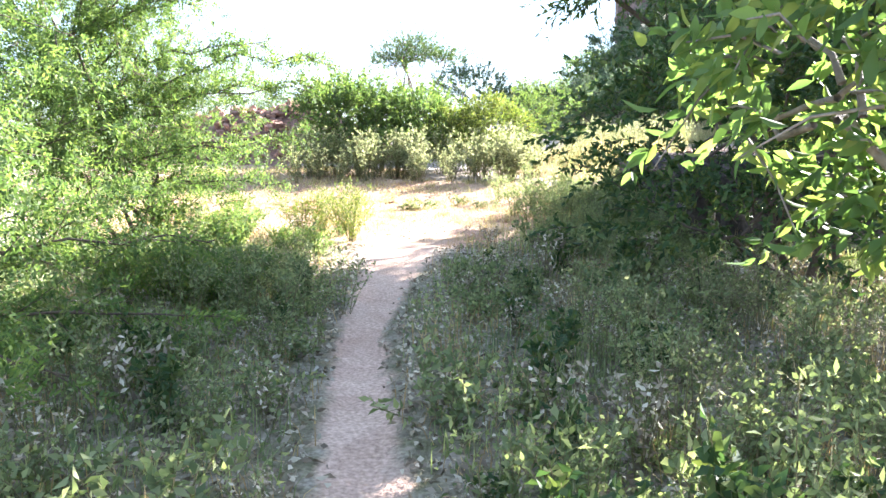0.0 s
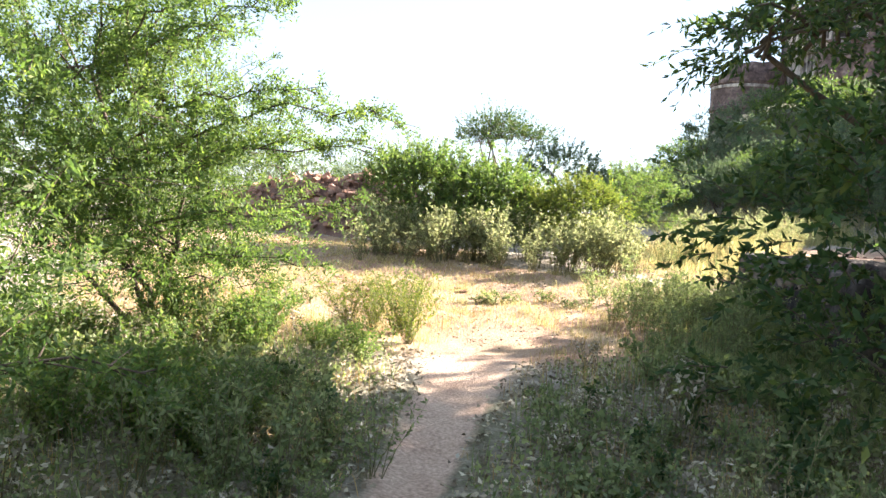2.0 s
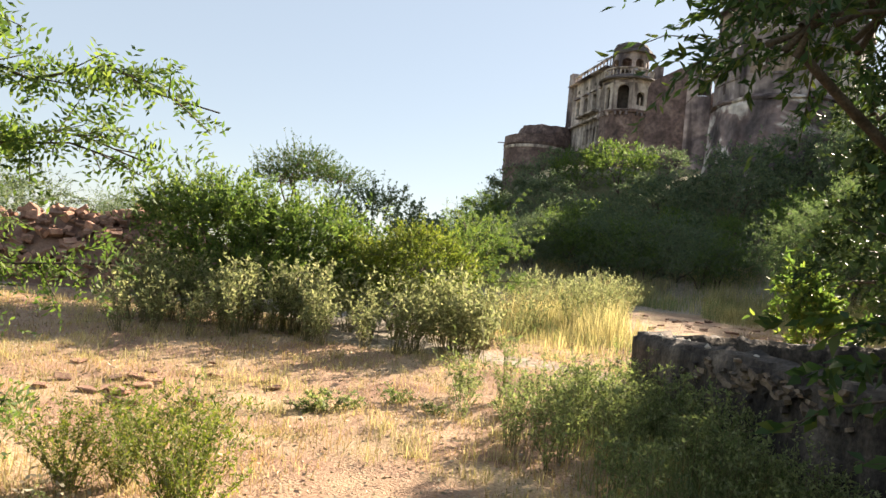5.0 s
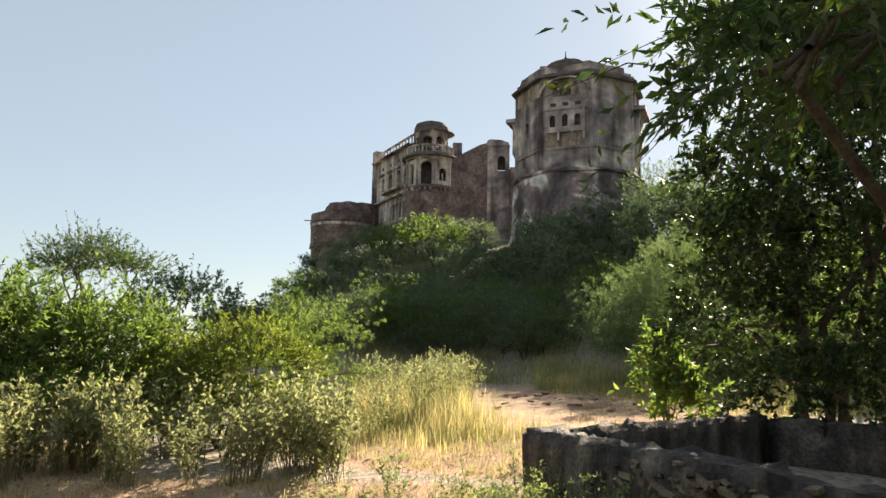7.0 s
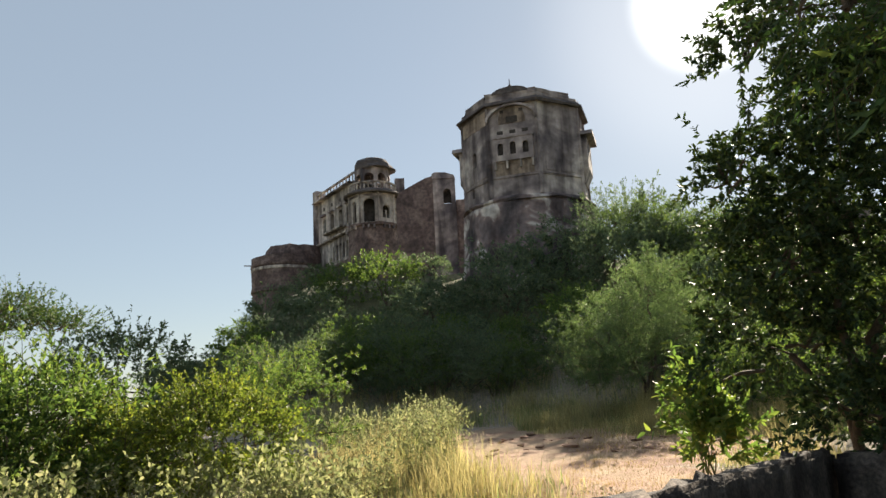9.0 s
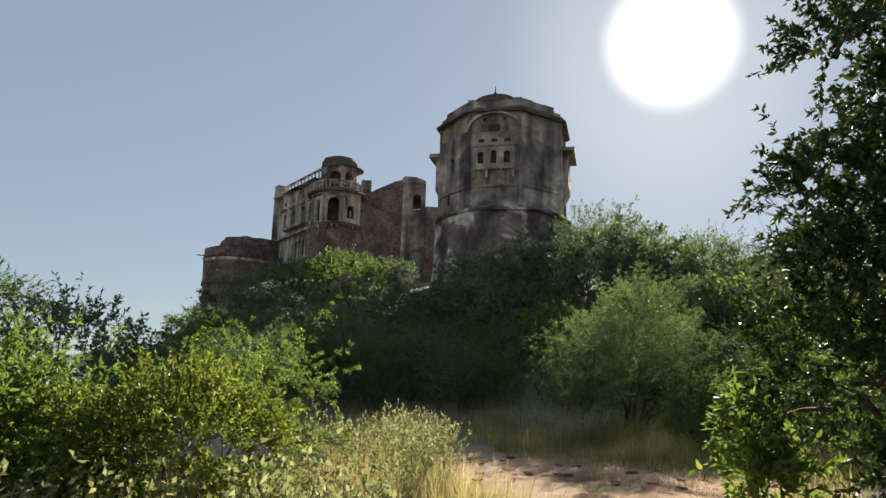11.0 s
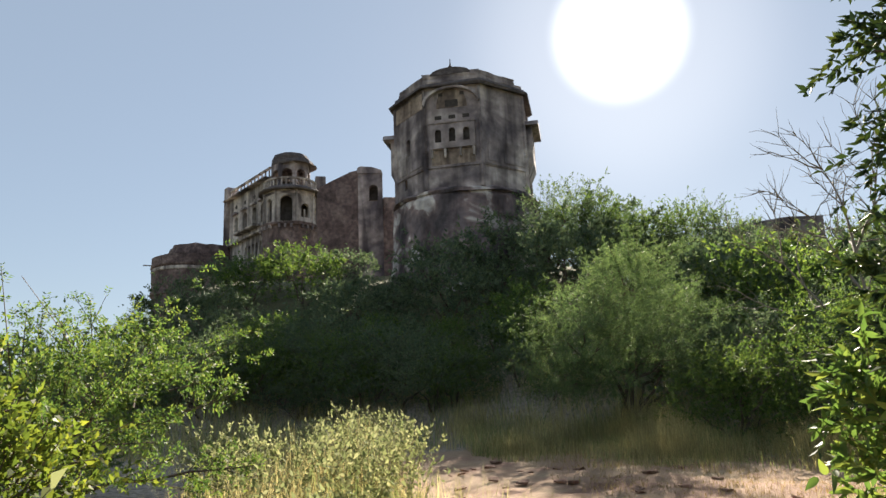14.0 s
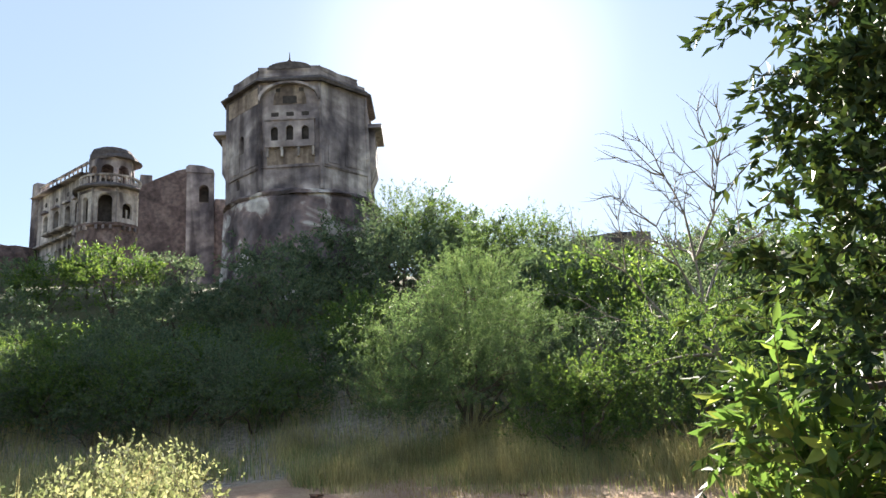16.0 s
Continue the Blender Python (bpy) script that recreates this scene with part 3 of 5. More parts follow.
# tree behind the tank
set_down(plant("tank_tree", 15, [(0, 0, 1.7, 1.45, 1.4, 1.5), (0.3, -0.4, 3.7, 1.5, 1.5, 1.5), (1.2, -0.9, 5.0, 1.5, 1.5, 1.3), (1.6, -0.9, 2.6, 1.9, 1.8, 2.0), (2.6, -1.2, 5.6, 1.9, 1.9, 2.0), (0.3, -1.1, 0.8, 1.3, 1.2, 0.8), (2.2, -1.6, 7.2, 1.6, 1.6, 1.1), (1.9, -2.0, 1.4, 1.5, 1.4, 1.3), (-0.6, 0.2, 4.3, 0.6, 0.6, 0.6), (-0.1, -0.1, 3.0, 1.0, 1.1, 1.0), (0.9, -0.7, 5.5, 1.1, 1.1, 0.8), (-0.5, -0.3, 6.0, 0.65, 0.7, 0.55), (0.3, -0.6, 6.7, 0.9, 0.9, 0.6)], 3500, 0.42, 22, (0.115, 0.045), (LEAF_DARK, BARK),
               "leafy dark-green tree standing behind the stone tank", "tree", droop=0.4, stems=5, trunk_r=0.08, shell=0.25, wild=0.12, foot=(0.8, -0.4), limb_count=5), at_ground(8.05, 16.2))
# large-leaved tree at the start
set_down(plant("large_leaved_tree", 16, [(-1.0, -0.08, 1.55, 0.38, 0.3, 0.32), (-0.65, 0.05, 1.95, 0.5, 0.4, 0.4), (-0.55, 0.1, 1.25, 0.4, 0.35, 0.3), (0.0, 0, 2.4, 0.8, 0.8, 0.5)], 620, 0.24, 11, (0.072, 0.028), (LEAF_BRIGHT, BARK_PALE),
               "pale-barked tree with large drooping bright-green leaves", "tree", droop=0.45, stems=2, trunk_r=0.028, shell=0.2, upward=0.1, foot=(0.5, -0.2), oval=True, wild=0.0), at_ground(2.78, 2.1))
# bushes beyond the clearing
set_down(plant("green_bush", 17, [(-0.5, 0, 1.15, 1.45, 1.2, 1.05), (0.8, 0.2, 1.1, 1.3, 1.1, 0.9), (-1.1, 0.2, 1.5, 1.0, 1.0, 0.7), (0.1, -0.2, 0.6, 1.7, 1.2, 0.55)], 2100, 0.34, 18, (0.085, 0.028), (LEAF_ACACIA, BARK), "full green thorn bush beyond the clearing", "bush", droop=0.1, stems=5, trunk_r=0.04, shell=0.35, wild=0.2), at_ground(-2.3, 18.0))
set_down(plant("yellow_bush", 18, [(0.35, 0, 0.95, 0.95, 0.9, 0.72), (-0.6, 0.2, 0.8, 0.85, 0.8, 0.6), (0.1, -0.1, 0.45, 1.15, 0.9, 0.42)], 2100, 0.22, 20, (0.044, 0.021), (LEAF_YELLOW, BARK), "rounded yellow-green bush at the clearing's edge", "bush", droop=0.05, stems=5, trunk_r=0.03, shell=0.62, wild=0.06), at_ground(0.1, 17.7))
set_down(plant("feathery_bush", 19, [(0, 0, 0.9, 0.6, 0.7, 0.6), (0.4, 0.4, 1.3, 0.6, 0.6, 0.5)], 130, 0.5, 14, (0.09, 0.013), (LEAF_BRIGHT, BARK), "thin bright-green feathery thorn bush", "bush", droop=0.1, frond=4, stems=3, trunk_r=0.02, shell=0.2, wild=0.3,
               arches=[((0.3, 0, 1.0), (0.9, 0.2, 0.4), 1.2, 0.1), ((0.2, -0.2, 0.7), (0.95, -0.2, 0.2), 1.2, 0.1), ((0.2, 0.2, 1.2), (0.7, 0.3, 0.7), 1.0, 0.1)]), at_ground(1.3, 20.4, 0, 1.15))
set_down(plant("back_bush", 20, [(0, 0, 1.5, 1.6, 1.4, 1.3), (1.7, 0.3, 1.2, 1.4, 1.2, 1.0), (0.5, 0, 0.6, 2.0, 1.4, 0.6)], 800, 0.42, 16, (0.10, 0.04), (LEAF_HILL, BARK), "dark-green bush behind the clearing's bushes", "bush", droop=0.1, stems=4, trunk_r=0.05, shell=0.5), at_ground(-0.4, 25.0))
set_down(plant("umbrella_thorn", 21, [(0, 0, 3.7, 1.9, 1.8, 0.42), (-1.0, 0.3, 3.4, 1.2, 1.2, 0.36), (1.2, -0.3, 3.55, 1.25, 1.2, 0.36), (-0.1, 0, 4.25, 1.2, 1.1, 0.34)], 620, 0.48, 18, (0.10, 0.036), (LEAF_BROAD, BARK), "flat-topped umbrella thorn tree on open ground", "tree", droop=0.0, stems=5, trunk_r=0.06, shell=0.3, wild=0.3, upward=0.5, foot=(0.2, 0)), at_ground(-3.7, 34.8))
set_down(plant("leafy_plant", 22, [(0, 0, 0.95, 0.42, 0.42, 0.5), (0.25, 0.1, 0.6, 0.45, 0.45, 0.5), (-0.1, 0.1, 1.45, 0.25, 0.25, 0.3)], 170, 0.28, 12, (0.14, 0.05), (LEAF_BRIGHT, STALK), "tall bright-green leafy plant beside the stone tank", "plant", droop=0.25, stems=7, trunk_r=0.015, shell=0.2, upward=0.6, oval=True), at_ground(6.75, 16.75))

# large feathery bush beyond the trail, at the hill's foot
set_down(plant("mesquite_bush", 23, [(0, 0, 2.6, 1.9, 1.8, 1.5), (-1.6, -0.4, 1.9, 1.5, 1.5, 1.2), (1.7, 0.1, 2.1, 1.7, 1.6, 1.4), (-0.4, -0.8, 1.1, 2.2, 1.5, 1.0), (0.7, 0.3, 3.8, 1.2, 1.2, 0.9), (2.3, -0.7, 1.1, 1.5, 1.3, 0.9), (-2.2, -0.5, 0.9, 1.1, 1.1, 0.7)], 1250, 0.6, 11, (0.2, 0.022), (LEAF_MESQUITE, BARK), "large spreading light-green feathery bush at the hill's foot", "bush",
               droop=0.12, frond=3, stems=6, trunk_r=0.06, shell=0.45, wild=0.3, limb_count=4,
               arches=[((-1.6, -1.2, 2.2), (-0.8, -0.5, 0.25), 1.8, 0.15), ((-1.8, -0.9, 1.5), (-0.9, -0.3, 0.1), 1.7, 0.1), ((-2.0, -0.8, 1.0), (-0.9, -0.4, 0.1), 1.6, 0.12), ((-0.6, -0.8, 3.6), (-0.6, -0.4, 0.6), 1.6, 0.2), ((0.5, 0, 4.3), (-0.3, -0.3, 0.8), 1.3, 0.2), ((1.0, -0.4, 4.2), (0.6, -0.3, 0.6), 1.5, 0.2), ((2.4, -0.8, 2.8), (0.7, -0.5, 0.4), 1.6, 0.2)]), at_ground(15.4, 28.5))

# hillside shrubs: three kinds, set out over the slope
def shrub_kind(seed, label, leafmat, blobs, fine):
    n, per, leaf = (560, 14, (0.105, 0.036)) if fine else (330, 9, (0.19, 0.075))
    return plant("hill_shrub", seed, blobs, n, 0.5, per, leaf, (leafmat, BARK), label, "shrub", "shrubs on the hillside", droop=0.1, stems=3, trunk_r=0.06, shell=0.55, wild=0.4, limb_count=0,
                 arches=[((1.1 * math.cos(a), 1.1 * math.sin(a), 2.2), (0.8 * math.cos(a), 0.8 * math.sin(a), 0.55), 1.7, 0.3) for a in (seed, seed + 1.3, seed + 2.6, seed + 3.9, seed + 5.2)])


SHAPES = (
    (31, "dense dark-green thorn shrub on the hillside", LEAF_HILL, [(0, 0, 1.9, 2.0, 1.9, 1.5), (1.3, 0.4, 1.5, 1.5, 1.5, 1.2), (-1.2, -0.3, 1.4, 1.5, 1.4, 1.1), (0, -0.2, 0.7, 2.4, 2.2, 0.7)]),
    (32, "spreading dark-green thorn shrub on the hillside", LEAF_HILL, [(0, 0, 1.6, 2.3, 2.0, 1.2), (-1.5, 0.5, 1.9, 1.4, 1.4, 1.2), (1.3, -0.6, 1.2, 1.5, 1.4, 1.0), (0, 0.1, 0.7, 2.5, 2.2, 0.7)]),
    (33, "mid-green feathery shrub on the hillside", LEAF_ACACIA, [(0, 0, 2.0, 1.7, 1.7, 1.5), (0.9, -0.7, 1.3, 1.5, 1.4, 1.1), (-1.0, 0.4, 2.3, 1.2, 1.2, 1.0), (0, 0, 0.7, 2.1, 2.0, 0.7)]),
)
KINDS = {(k, fine): shrub_kind(*shape, fine) for k, shape in enumerate(SHAPES) for fine in (True, False)}
rng = np.random.default_rng(5)
spots = []
for k in range(3200):
    az, rho = rng.uniform(-4, 82), rng.uniform(21, 62)
    near = np.interp(az, [15, 45, 75], [0, 5, 7])
    x, y = CX + (rho - near) * math.sin(radians(az)), CY + (rho - near) * math.cos(radians(az))
    if (az < 22 and rho < 22.8 + 0.1 * (22 - az)) or (az < 26 and rho > 40) or (rho > 44 and rng.uniform() < 0.3):
        continue
    along = (x - 10.4) * 0.73 + (y - 27.3) * 0.68
    if -1 < along < 6.5 and -6.2 < (x - 10.4) * 0.68 - (y - 27.3) * 0.73 < 1.8:
        continue
    if math.hypot(x - 15.4, y - 28.4) < 3.2 or math.hypot(x - 23.6, y - 48.6) < 6.0 or clearing(x, y) > 0.02 or math.hypot((x - 10.4) / 1.5, (y - 27.5)) < 2.2:
        continue
    gap = rng.uniform(2.0, 3.3) if rho < 45 else 3.4
    if all(math.hypot(x - a, y - b) >= gap for a, b, _ in spots):
        spots.append((x, y, rho))
    if len(spots) >= 235:
        break
spots = [s for s in spots if s[2] < 50]


def slope_size(x, y):
    """Shrubs stay lower on the western slope, below the palace and the bastion."""
    return float(np.interp(math.degrees(math.atan2(x - CX, y - CY)), [4, 12, 24, 30], [0.66, 0.68, 0.74, 1.0]))


used = set()
for x, y, rho in spots:
    key = (int(rng.choice(3, p=[0.42, 0.36, 0.22])), rho < 28.5)
    sunward, across = (x - 10.4) * 0.73 + (y - 27.3) * 0.68, (x - 10.4) * 0.68 - (y - 27.3) * 0.73
    squat = 0.62 if 0 < sunward < 14 and -7.0 < across < 2.6 else 1.0
    m = at_ground(x, y, rng.uniform(0, 360), rng.uniform(0.6, 1.3) * squat * (0.62 if rho < 25 else 0.85 if rho < 28 else 1.0) * slope_size(x, y), rng.uniform(0.8, 1.2), 0.1)
    if key in used:
        copy_thing(KINDS[key], m).scale = m.to_scale()
    else:
        used.add(key)
        set_down(KINDS[key], m)
# low shrubs that fill the foot of the slope
low_count = len(spots) + 65
for k in range(600):
    az, rho = rng.uniform(2, 72), rng.uniform(21.5, 31)
    near = np.interp(az, [15, 45, 75], [0, 5, 7])
    x, y = CX + (rho - near) * math.sin(radians(az)), CY + (rho - near) * math.cos(radians(az))
    if math.hypot(x - 15.4, y - 28.4) < 3.0 or clearing(x, y) > 0.02 or math.hypot((x - 10.4) / 1.5, y - 27.5) < 2.4 or (-1 < (x - 10.4) * 0.73 + (y - 27.3) * 0.68 < 6.5 and -6.2 < (x - 10.4) * 0.68 - (y - 27.3) * 0.73 < 2.2) or any(math.hypot(x - a, y - b) < 1.25 for a, b, _ in spots) or (az < 22 and rho < 23 + 0.1 * (22 - az)):
        continue
    spots.append((x, y, rho))
    m = at_ground(x, y, rng.uniform(0, 360), rng.uniform(0.34, 0.6), rng.uniform(0.85, 1.15), 0.06)
    copy_thing(KINDS[int(rng.choice(3, p=[0.3, 0.3, 0.4])), False], m).scale = m.to_scale()
    if len(spots) >= low_count:
        break
# thick shrubs along the hill's western foot
for n in range(13):
    x, y = 4.6 + 0.75 * n + rng.uniform(-0.4, 0.4), float(np.interp(4.6 + 0.75 * n, [4.6, 6.6, 9.9, 12.6, 13.8], [43.5, 39.6, 37.4, 34.4, 32.6])) + rng.uniform(0.2, 1.6)
    m = at_ground(x, y, rng.uniform(0, 360), rng.uniform(0.62, 0.85), rng.uniform(0.85, 1.1), 0.12)
    copy_thing(KINDS[int(rng.choice(3, p=[0.4, 0.4, 0.2])), True], m).scale = m.to_scale()
# tall shrubs along the crest beside the tower
for x, y, top, k in ((24.7, 42.4, 13.6, 0), (26.1, 41.2, 12.9, 2), (27.0, 43.2, 13.4, 1), (27.7, 39.6, 12.0, 1), (28.9, 38.3, 11.8, 2), (30.3, 36.6, 11.1, 0), (32.1, 34.2, 10.3, 1), (31.2, 38.6, 12.0, 0)):
    m = at_ground(x, y, 53 * x, (top - 0.8 - float(ground_z(x, y))) / 3.4, 1.0, 0.1)
    copy_thing(KINDS[k, True], m).scale = m.to_scale()
for x, y, s, k in ((-9.6, 24.5, 0.75, 0), (-12.5, 28, 0.9, 1), (-8.0, 30, 0.7, 1), (-15.5, 26, 0.8, 2), (-18, 33, 1.0, 0), (-6.0, 35, 0.65, 0), (-11, 36, 0.8, 1), (-22, 24, 0.9, 1), (-14, 15.5, 0.9, 0), (-10.5, 8, 0.9, 1), (-8.5, 3.0, 0.9, 2), (-6.6, 6.2, 0.75, 0), (9.5, 5.0, 1.0, 0), (9.0, 1.0, 1.0, 1), (11.5, 11.5, 1.1, 0), (12.5, 17.5, 1.0, 2)):
    m = at_ground(x, y, 73 * x + 31 * y, s, 1.0, 0.1)
    tagged(copy_thing(KINDS[k, True], m), group="scattered shrubs").scale = m.to_scale()


# leafless tree on the slope
def bare_branches(rng, p, d, length, r, depth, out):
    n = 4
    for k in range(n):
        d = unit(d + rng.normal(0, 0.16, 3) + np.array([0, 0, 0.06]))
        q = p + d * length / n
        out[depth].append((p, q, r * (1 - 0.18 * k), r * (1 - 0.18 * (k + 1))))
        p = q
        if depth < len(out) - 1 and k > 0:
            for _ in range(2 if k < n - 1 else 3):
                bare_branches(rng, p, unit(d + rng.normal(0, 0.55, 3)), length * rng.uniform(0.45, 0.65), r * 0.5, depth + 1, out)


bare = thing("bare_tree", at_ground(16.8, 22.4, 0, 1.15), "leafless grey tree among the green shrubs", "tree")
out = [[], [], [], []]
bare_branches(np.random.default_rng(77), np.zeros(3), np.array([0.05, 0, 1.0]), 3.6, 0.07, 0, out)
hang("trunk", chain("trunk", out[0], 7), BARK_PALE, bare)
for name, segs in (("limb_work", out[1]), ("twig_mass", out[2] + out[3])):
    tagged(hang(name, tubes(name, segs, 4), BARK_PALE, bare), kind="stuff")


# ---- fort ----
def add_box(bm, x0, x1, y0, y1, z0, z1):
    v = bmesh.ops.create_cube(bm, size=1)["verts"]
    bmesh.ops.scale(bm, vec=(x1 - x0, y1 - y0, z1 - z0), verts=v)
    bmesh.ops.translate(bm, vec=((x0 + x1) / 2, (y0 + y1) / 2, (z0 + z1) / 2), verts=v)
    return v


def box(x0, x1, y0, y1, z0, z1, bev=0.0):
    bm = bmesh.new()
    add_box(bm, x0, x1, y0, y1, z0, z1)
    if bev:
        bmesh.ops.bevel(bm, geom=bm.edges[:], offset=bev, segments=2, affect="EDGES")
    return bm


def rings(levels, sides, turn=0.0, cap=True, ragged=0.0, seed=0, arc=1.0):
    """A solid of stacked rings. levels: height and radius, bottom to top."""
    rng = np.random.default_rng(seed)
    bm = bmesh.new()
    rows = []
    for i, (z, r) in enumerate(levels):
        rows.append([bm.verts.new((r * math.sin(turn + 2 * math.pi * k / sides) + (rng.normal(0, ragged) if ragged else 0), -r * math.cos(turn + 2 * math.pi * k / sides) + (rng.normal(0, ragged) if ragged else 0), z + (rng.normal(0, ragged) if ragged else 0))) for k in range(sides)])
    for a, b in zip(rows[:-1], rows[1:]):
        for k in range(sides):
            bm.faces.new((a[k], a[(k + 1) % sides], b[(k + 1) % sides], b[k]))
    if cap:
        bm.faces.new(rows[0][::-1])
        bm.faces.new(rows[-1])
    return bm


def arch_outline(w, h, n=8):
    """An upright opening with a rounded head, as x and z round it."""
    r = w / 2
    pts = [(-r, 0), (r, 0)]
    return pts + [(r * math.cos(math.pi * k / n), h - r + r * 1.15 * math.sin(math.pi * k / n)) for k in range(n + 1)]


def prism(outline, y0, y1):
    """An outline in x and z, made solid from y0 to y1."""
    bm = bmesh.new()
    a = [bm.verts.new((x, y0, z)) for x, z in outline]
    b = [bm.verts.new((x, y1, z)) for x, z in outline]
    n = len(outline)
    bm.faces.new(a)
    bm.faces.new(b[::-1])
    for k in range(n):
        bm.faces.new((a[k], b[k], b[(k + 1) % n], a[(k + 1) % n]))
    return bm


def pierced(width, z0, z1, holes, thick, steps=8):
    """A wall panel, x from -width/2 to width/2, with arched openings right through it. holes: x, bottom, width, height."""
    bm = bmesh.new()
    holes = sorted(holes)
    x = -width / 2
    for hx, hz, w, h in holes:
        add_box(bm, x, hx - w / 2, 0, thick, z0, z1)
        add_box(bm, hx - w / 2, hx + w / 2, 0, thick, z0, hz)
        r = w / 2
        head = [(hx + r * math.cos(math.pi * k / steps), hz + h - r * 0.9 + r * 0.9 * math.sin(math.pi * k / steps)) for k in range(steps + 1)]
        for (xa, za), (xb, zb) in zip(head[:-1], head[1:]):
            vs = [bm.verts.new((px, py, pz)) for py in (0, thick) for px, pz in ((xa, za), (xb, zb), (xb, z1), (xa, z1))]
            for f in ((0, 1, 2, 3), (7, 6, 5, 4), (0, 4, 5, 1), (2, 6, 7, 3)):
                bm.faces.new([vs[i] for i in f])
        x = hx + w / 2
    add_box(bm, x, width / 2, 0, thick, z0, z1)
    bmesh.ops.remove_doubles(bm, verts=bm.verts[:], dist=1e-4)
    return bm


def moved(bm, m):
    bmesh.ops.transform(bm, matrix=m, verts=bm.verts[:])
    return bm


def roughen(bm, amount, seed, cuts=0):
    if cuts:
        bmesh.ops.subdivide_edges(bm, edges=bm.edges[:], cuts=cuts, use_grid_fill=True)
    rng = np.random.default_rng(seed)
    for v in bm.verts:
        v.co += Vector(rng.normal(0, amount, 3))
    return bm


# tower: eight-sided, on a battered base
tower = thing("fort_tower", pose(23.4, 48.7, 0, 0, 0, -32.9), "tall eight-sided stained plaster fort tower on the hill", "tower")
TURN8 = radians(-30.5)
base_bm = rings([(5.0, 4.8), (8.0, 4.6), (11.0, 4.4), (13.0, 4.25), (13.25, 4.1)], 16, TURN8, True, 0.07, 3)
part("base", base_bm, FORT_BASE, tower, "battered dark masonry base with pale patches")
part("ledge", rings([(13.2, 4.14), (13.27, 4.25), (13.36, 4.22), (13.5, 4.04)], 40, TURN8, True, 0.05, 21), FORT_BASE, tower, "broken stone ledge above the base")
APO = 4.06 * math.cos(math.pi / 8)
FACE_W = 2 * 4.06 * math.sin(math.pi / 8)


def jharokha(m, width, depth, z0, z1, holes, hood):
    """A box window standing out from a tower's face on a tapering foot."""
    part("bay_front", moved(pierced(width, z0, z1, holes, 0.14), m @ Matrix.Translation((0, -depth, 0))), FORT, tower)
    for x in (-width / 2, width / 2 - 0.14):
        part("bay_cheek", moved(box(x, x + 0.14, -depth + 0.142, 0.0, z0, z1), m), FORT, tower)
    # dark sheet behind the window holes, shade put in as colour
    part("bay_back", moved(box(-width / 2 + 0.142, width / 2 - 0.142, -0.03, 0.03, z0 + 0.05, z1 - 0.05), m), INTERIOR_SHADE, tower)
    part("bay_top", moved(box(-width / 2 - 0.05, width / 2 + 0.05, -depth - 0.06, 0.0, z1 + 0.002, z1 + 0.12, 0.03), m), FORT, tower)
    if hood:
        part("hood", moved(prism([(-width / 2 - 0.35, z1 + 0.12), (width / 2 + 0.35, z1 + 0.12), (width / 2 + 0.15, z1 + 0.42), (-width / 2 - 0.15, z1 + 0.42)], -depth - 0.4, 0.0), m), FORT, tower, "weathered sloping stone hood")
        bm = bmesh.new()
        top = [bm.verts.new((x, y, z0 - 0.002)) for x, y in ((-width / 2, -depth), (width / 2, -depth), (width / 2, 0), (-width / 2, 0))]
        low = [bm.verts.new((x, y, z0 - 0.8)) for x, y in ((-width / 2 + 0.25, -0.08), (width / 2 - 0.25, -0.08), (width / 2 - 0.25, 0), (-width / 2 + 0.25, 0))]
        for f in (top, low[::-1], *[(low[k], low[(k + 1) % 4], top[(k + 1) % 4], top[k]) for k in range(4)]):
            bm.faces.new(f)
        part("bay_foot", moved(bm, m), FORT, tower)


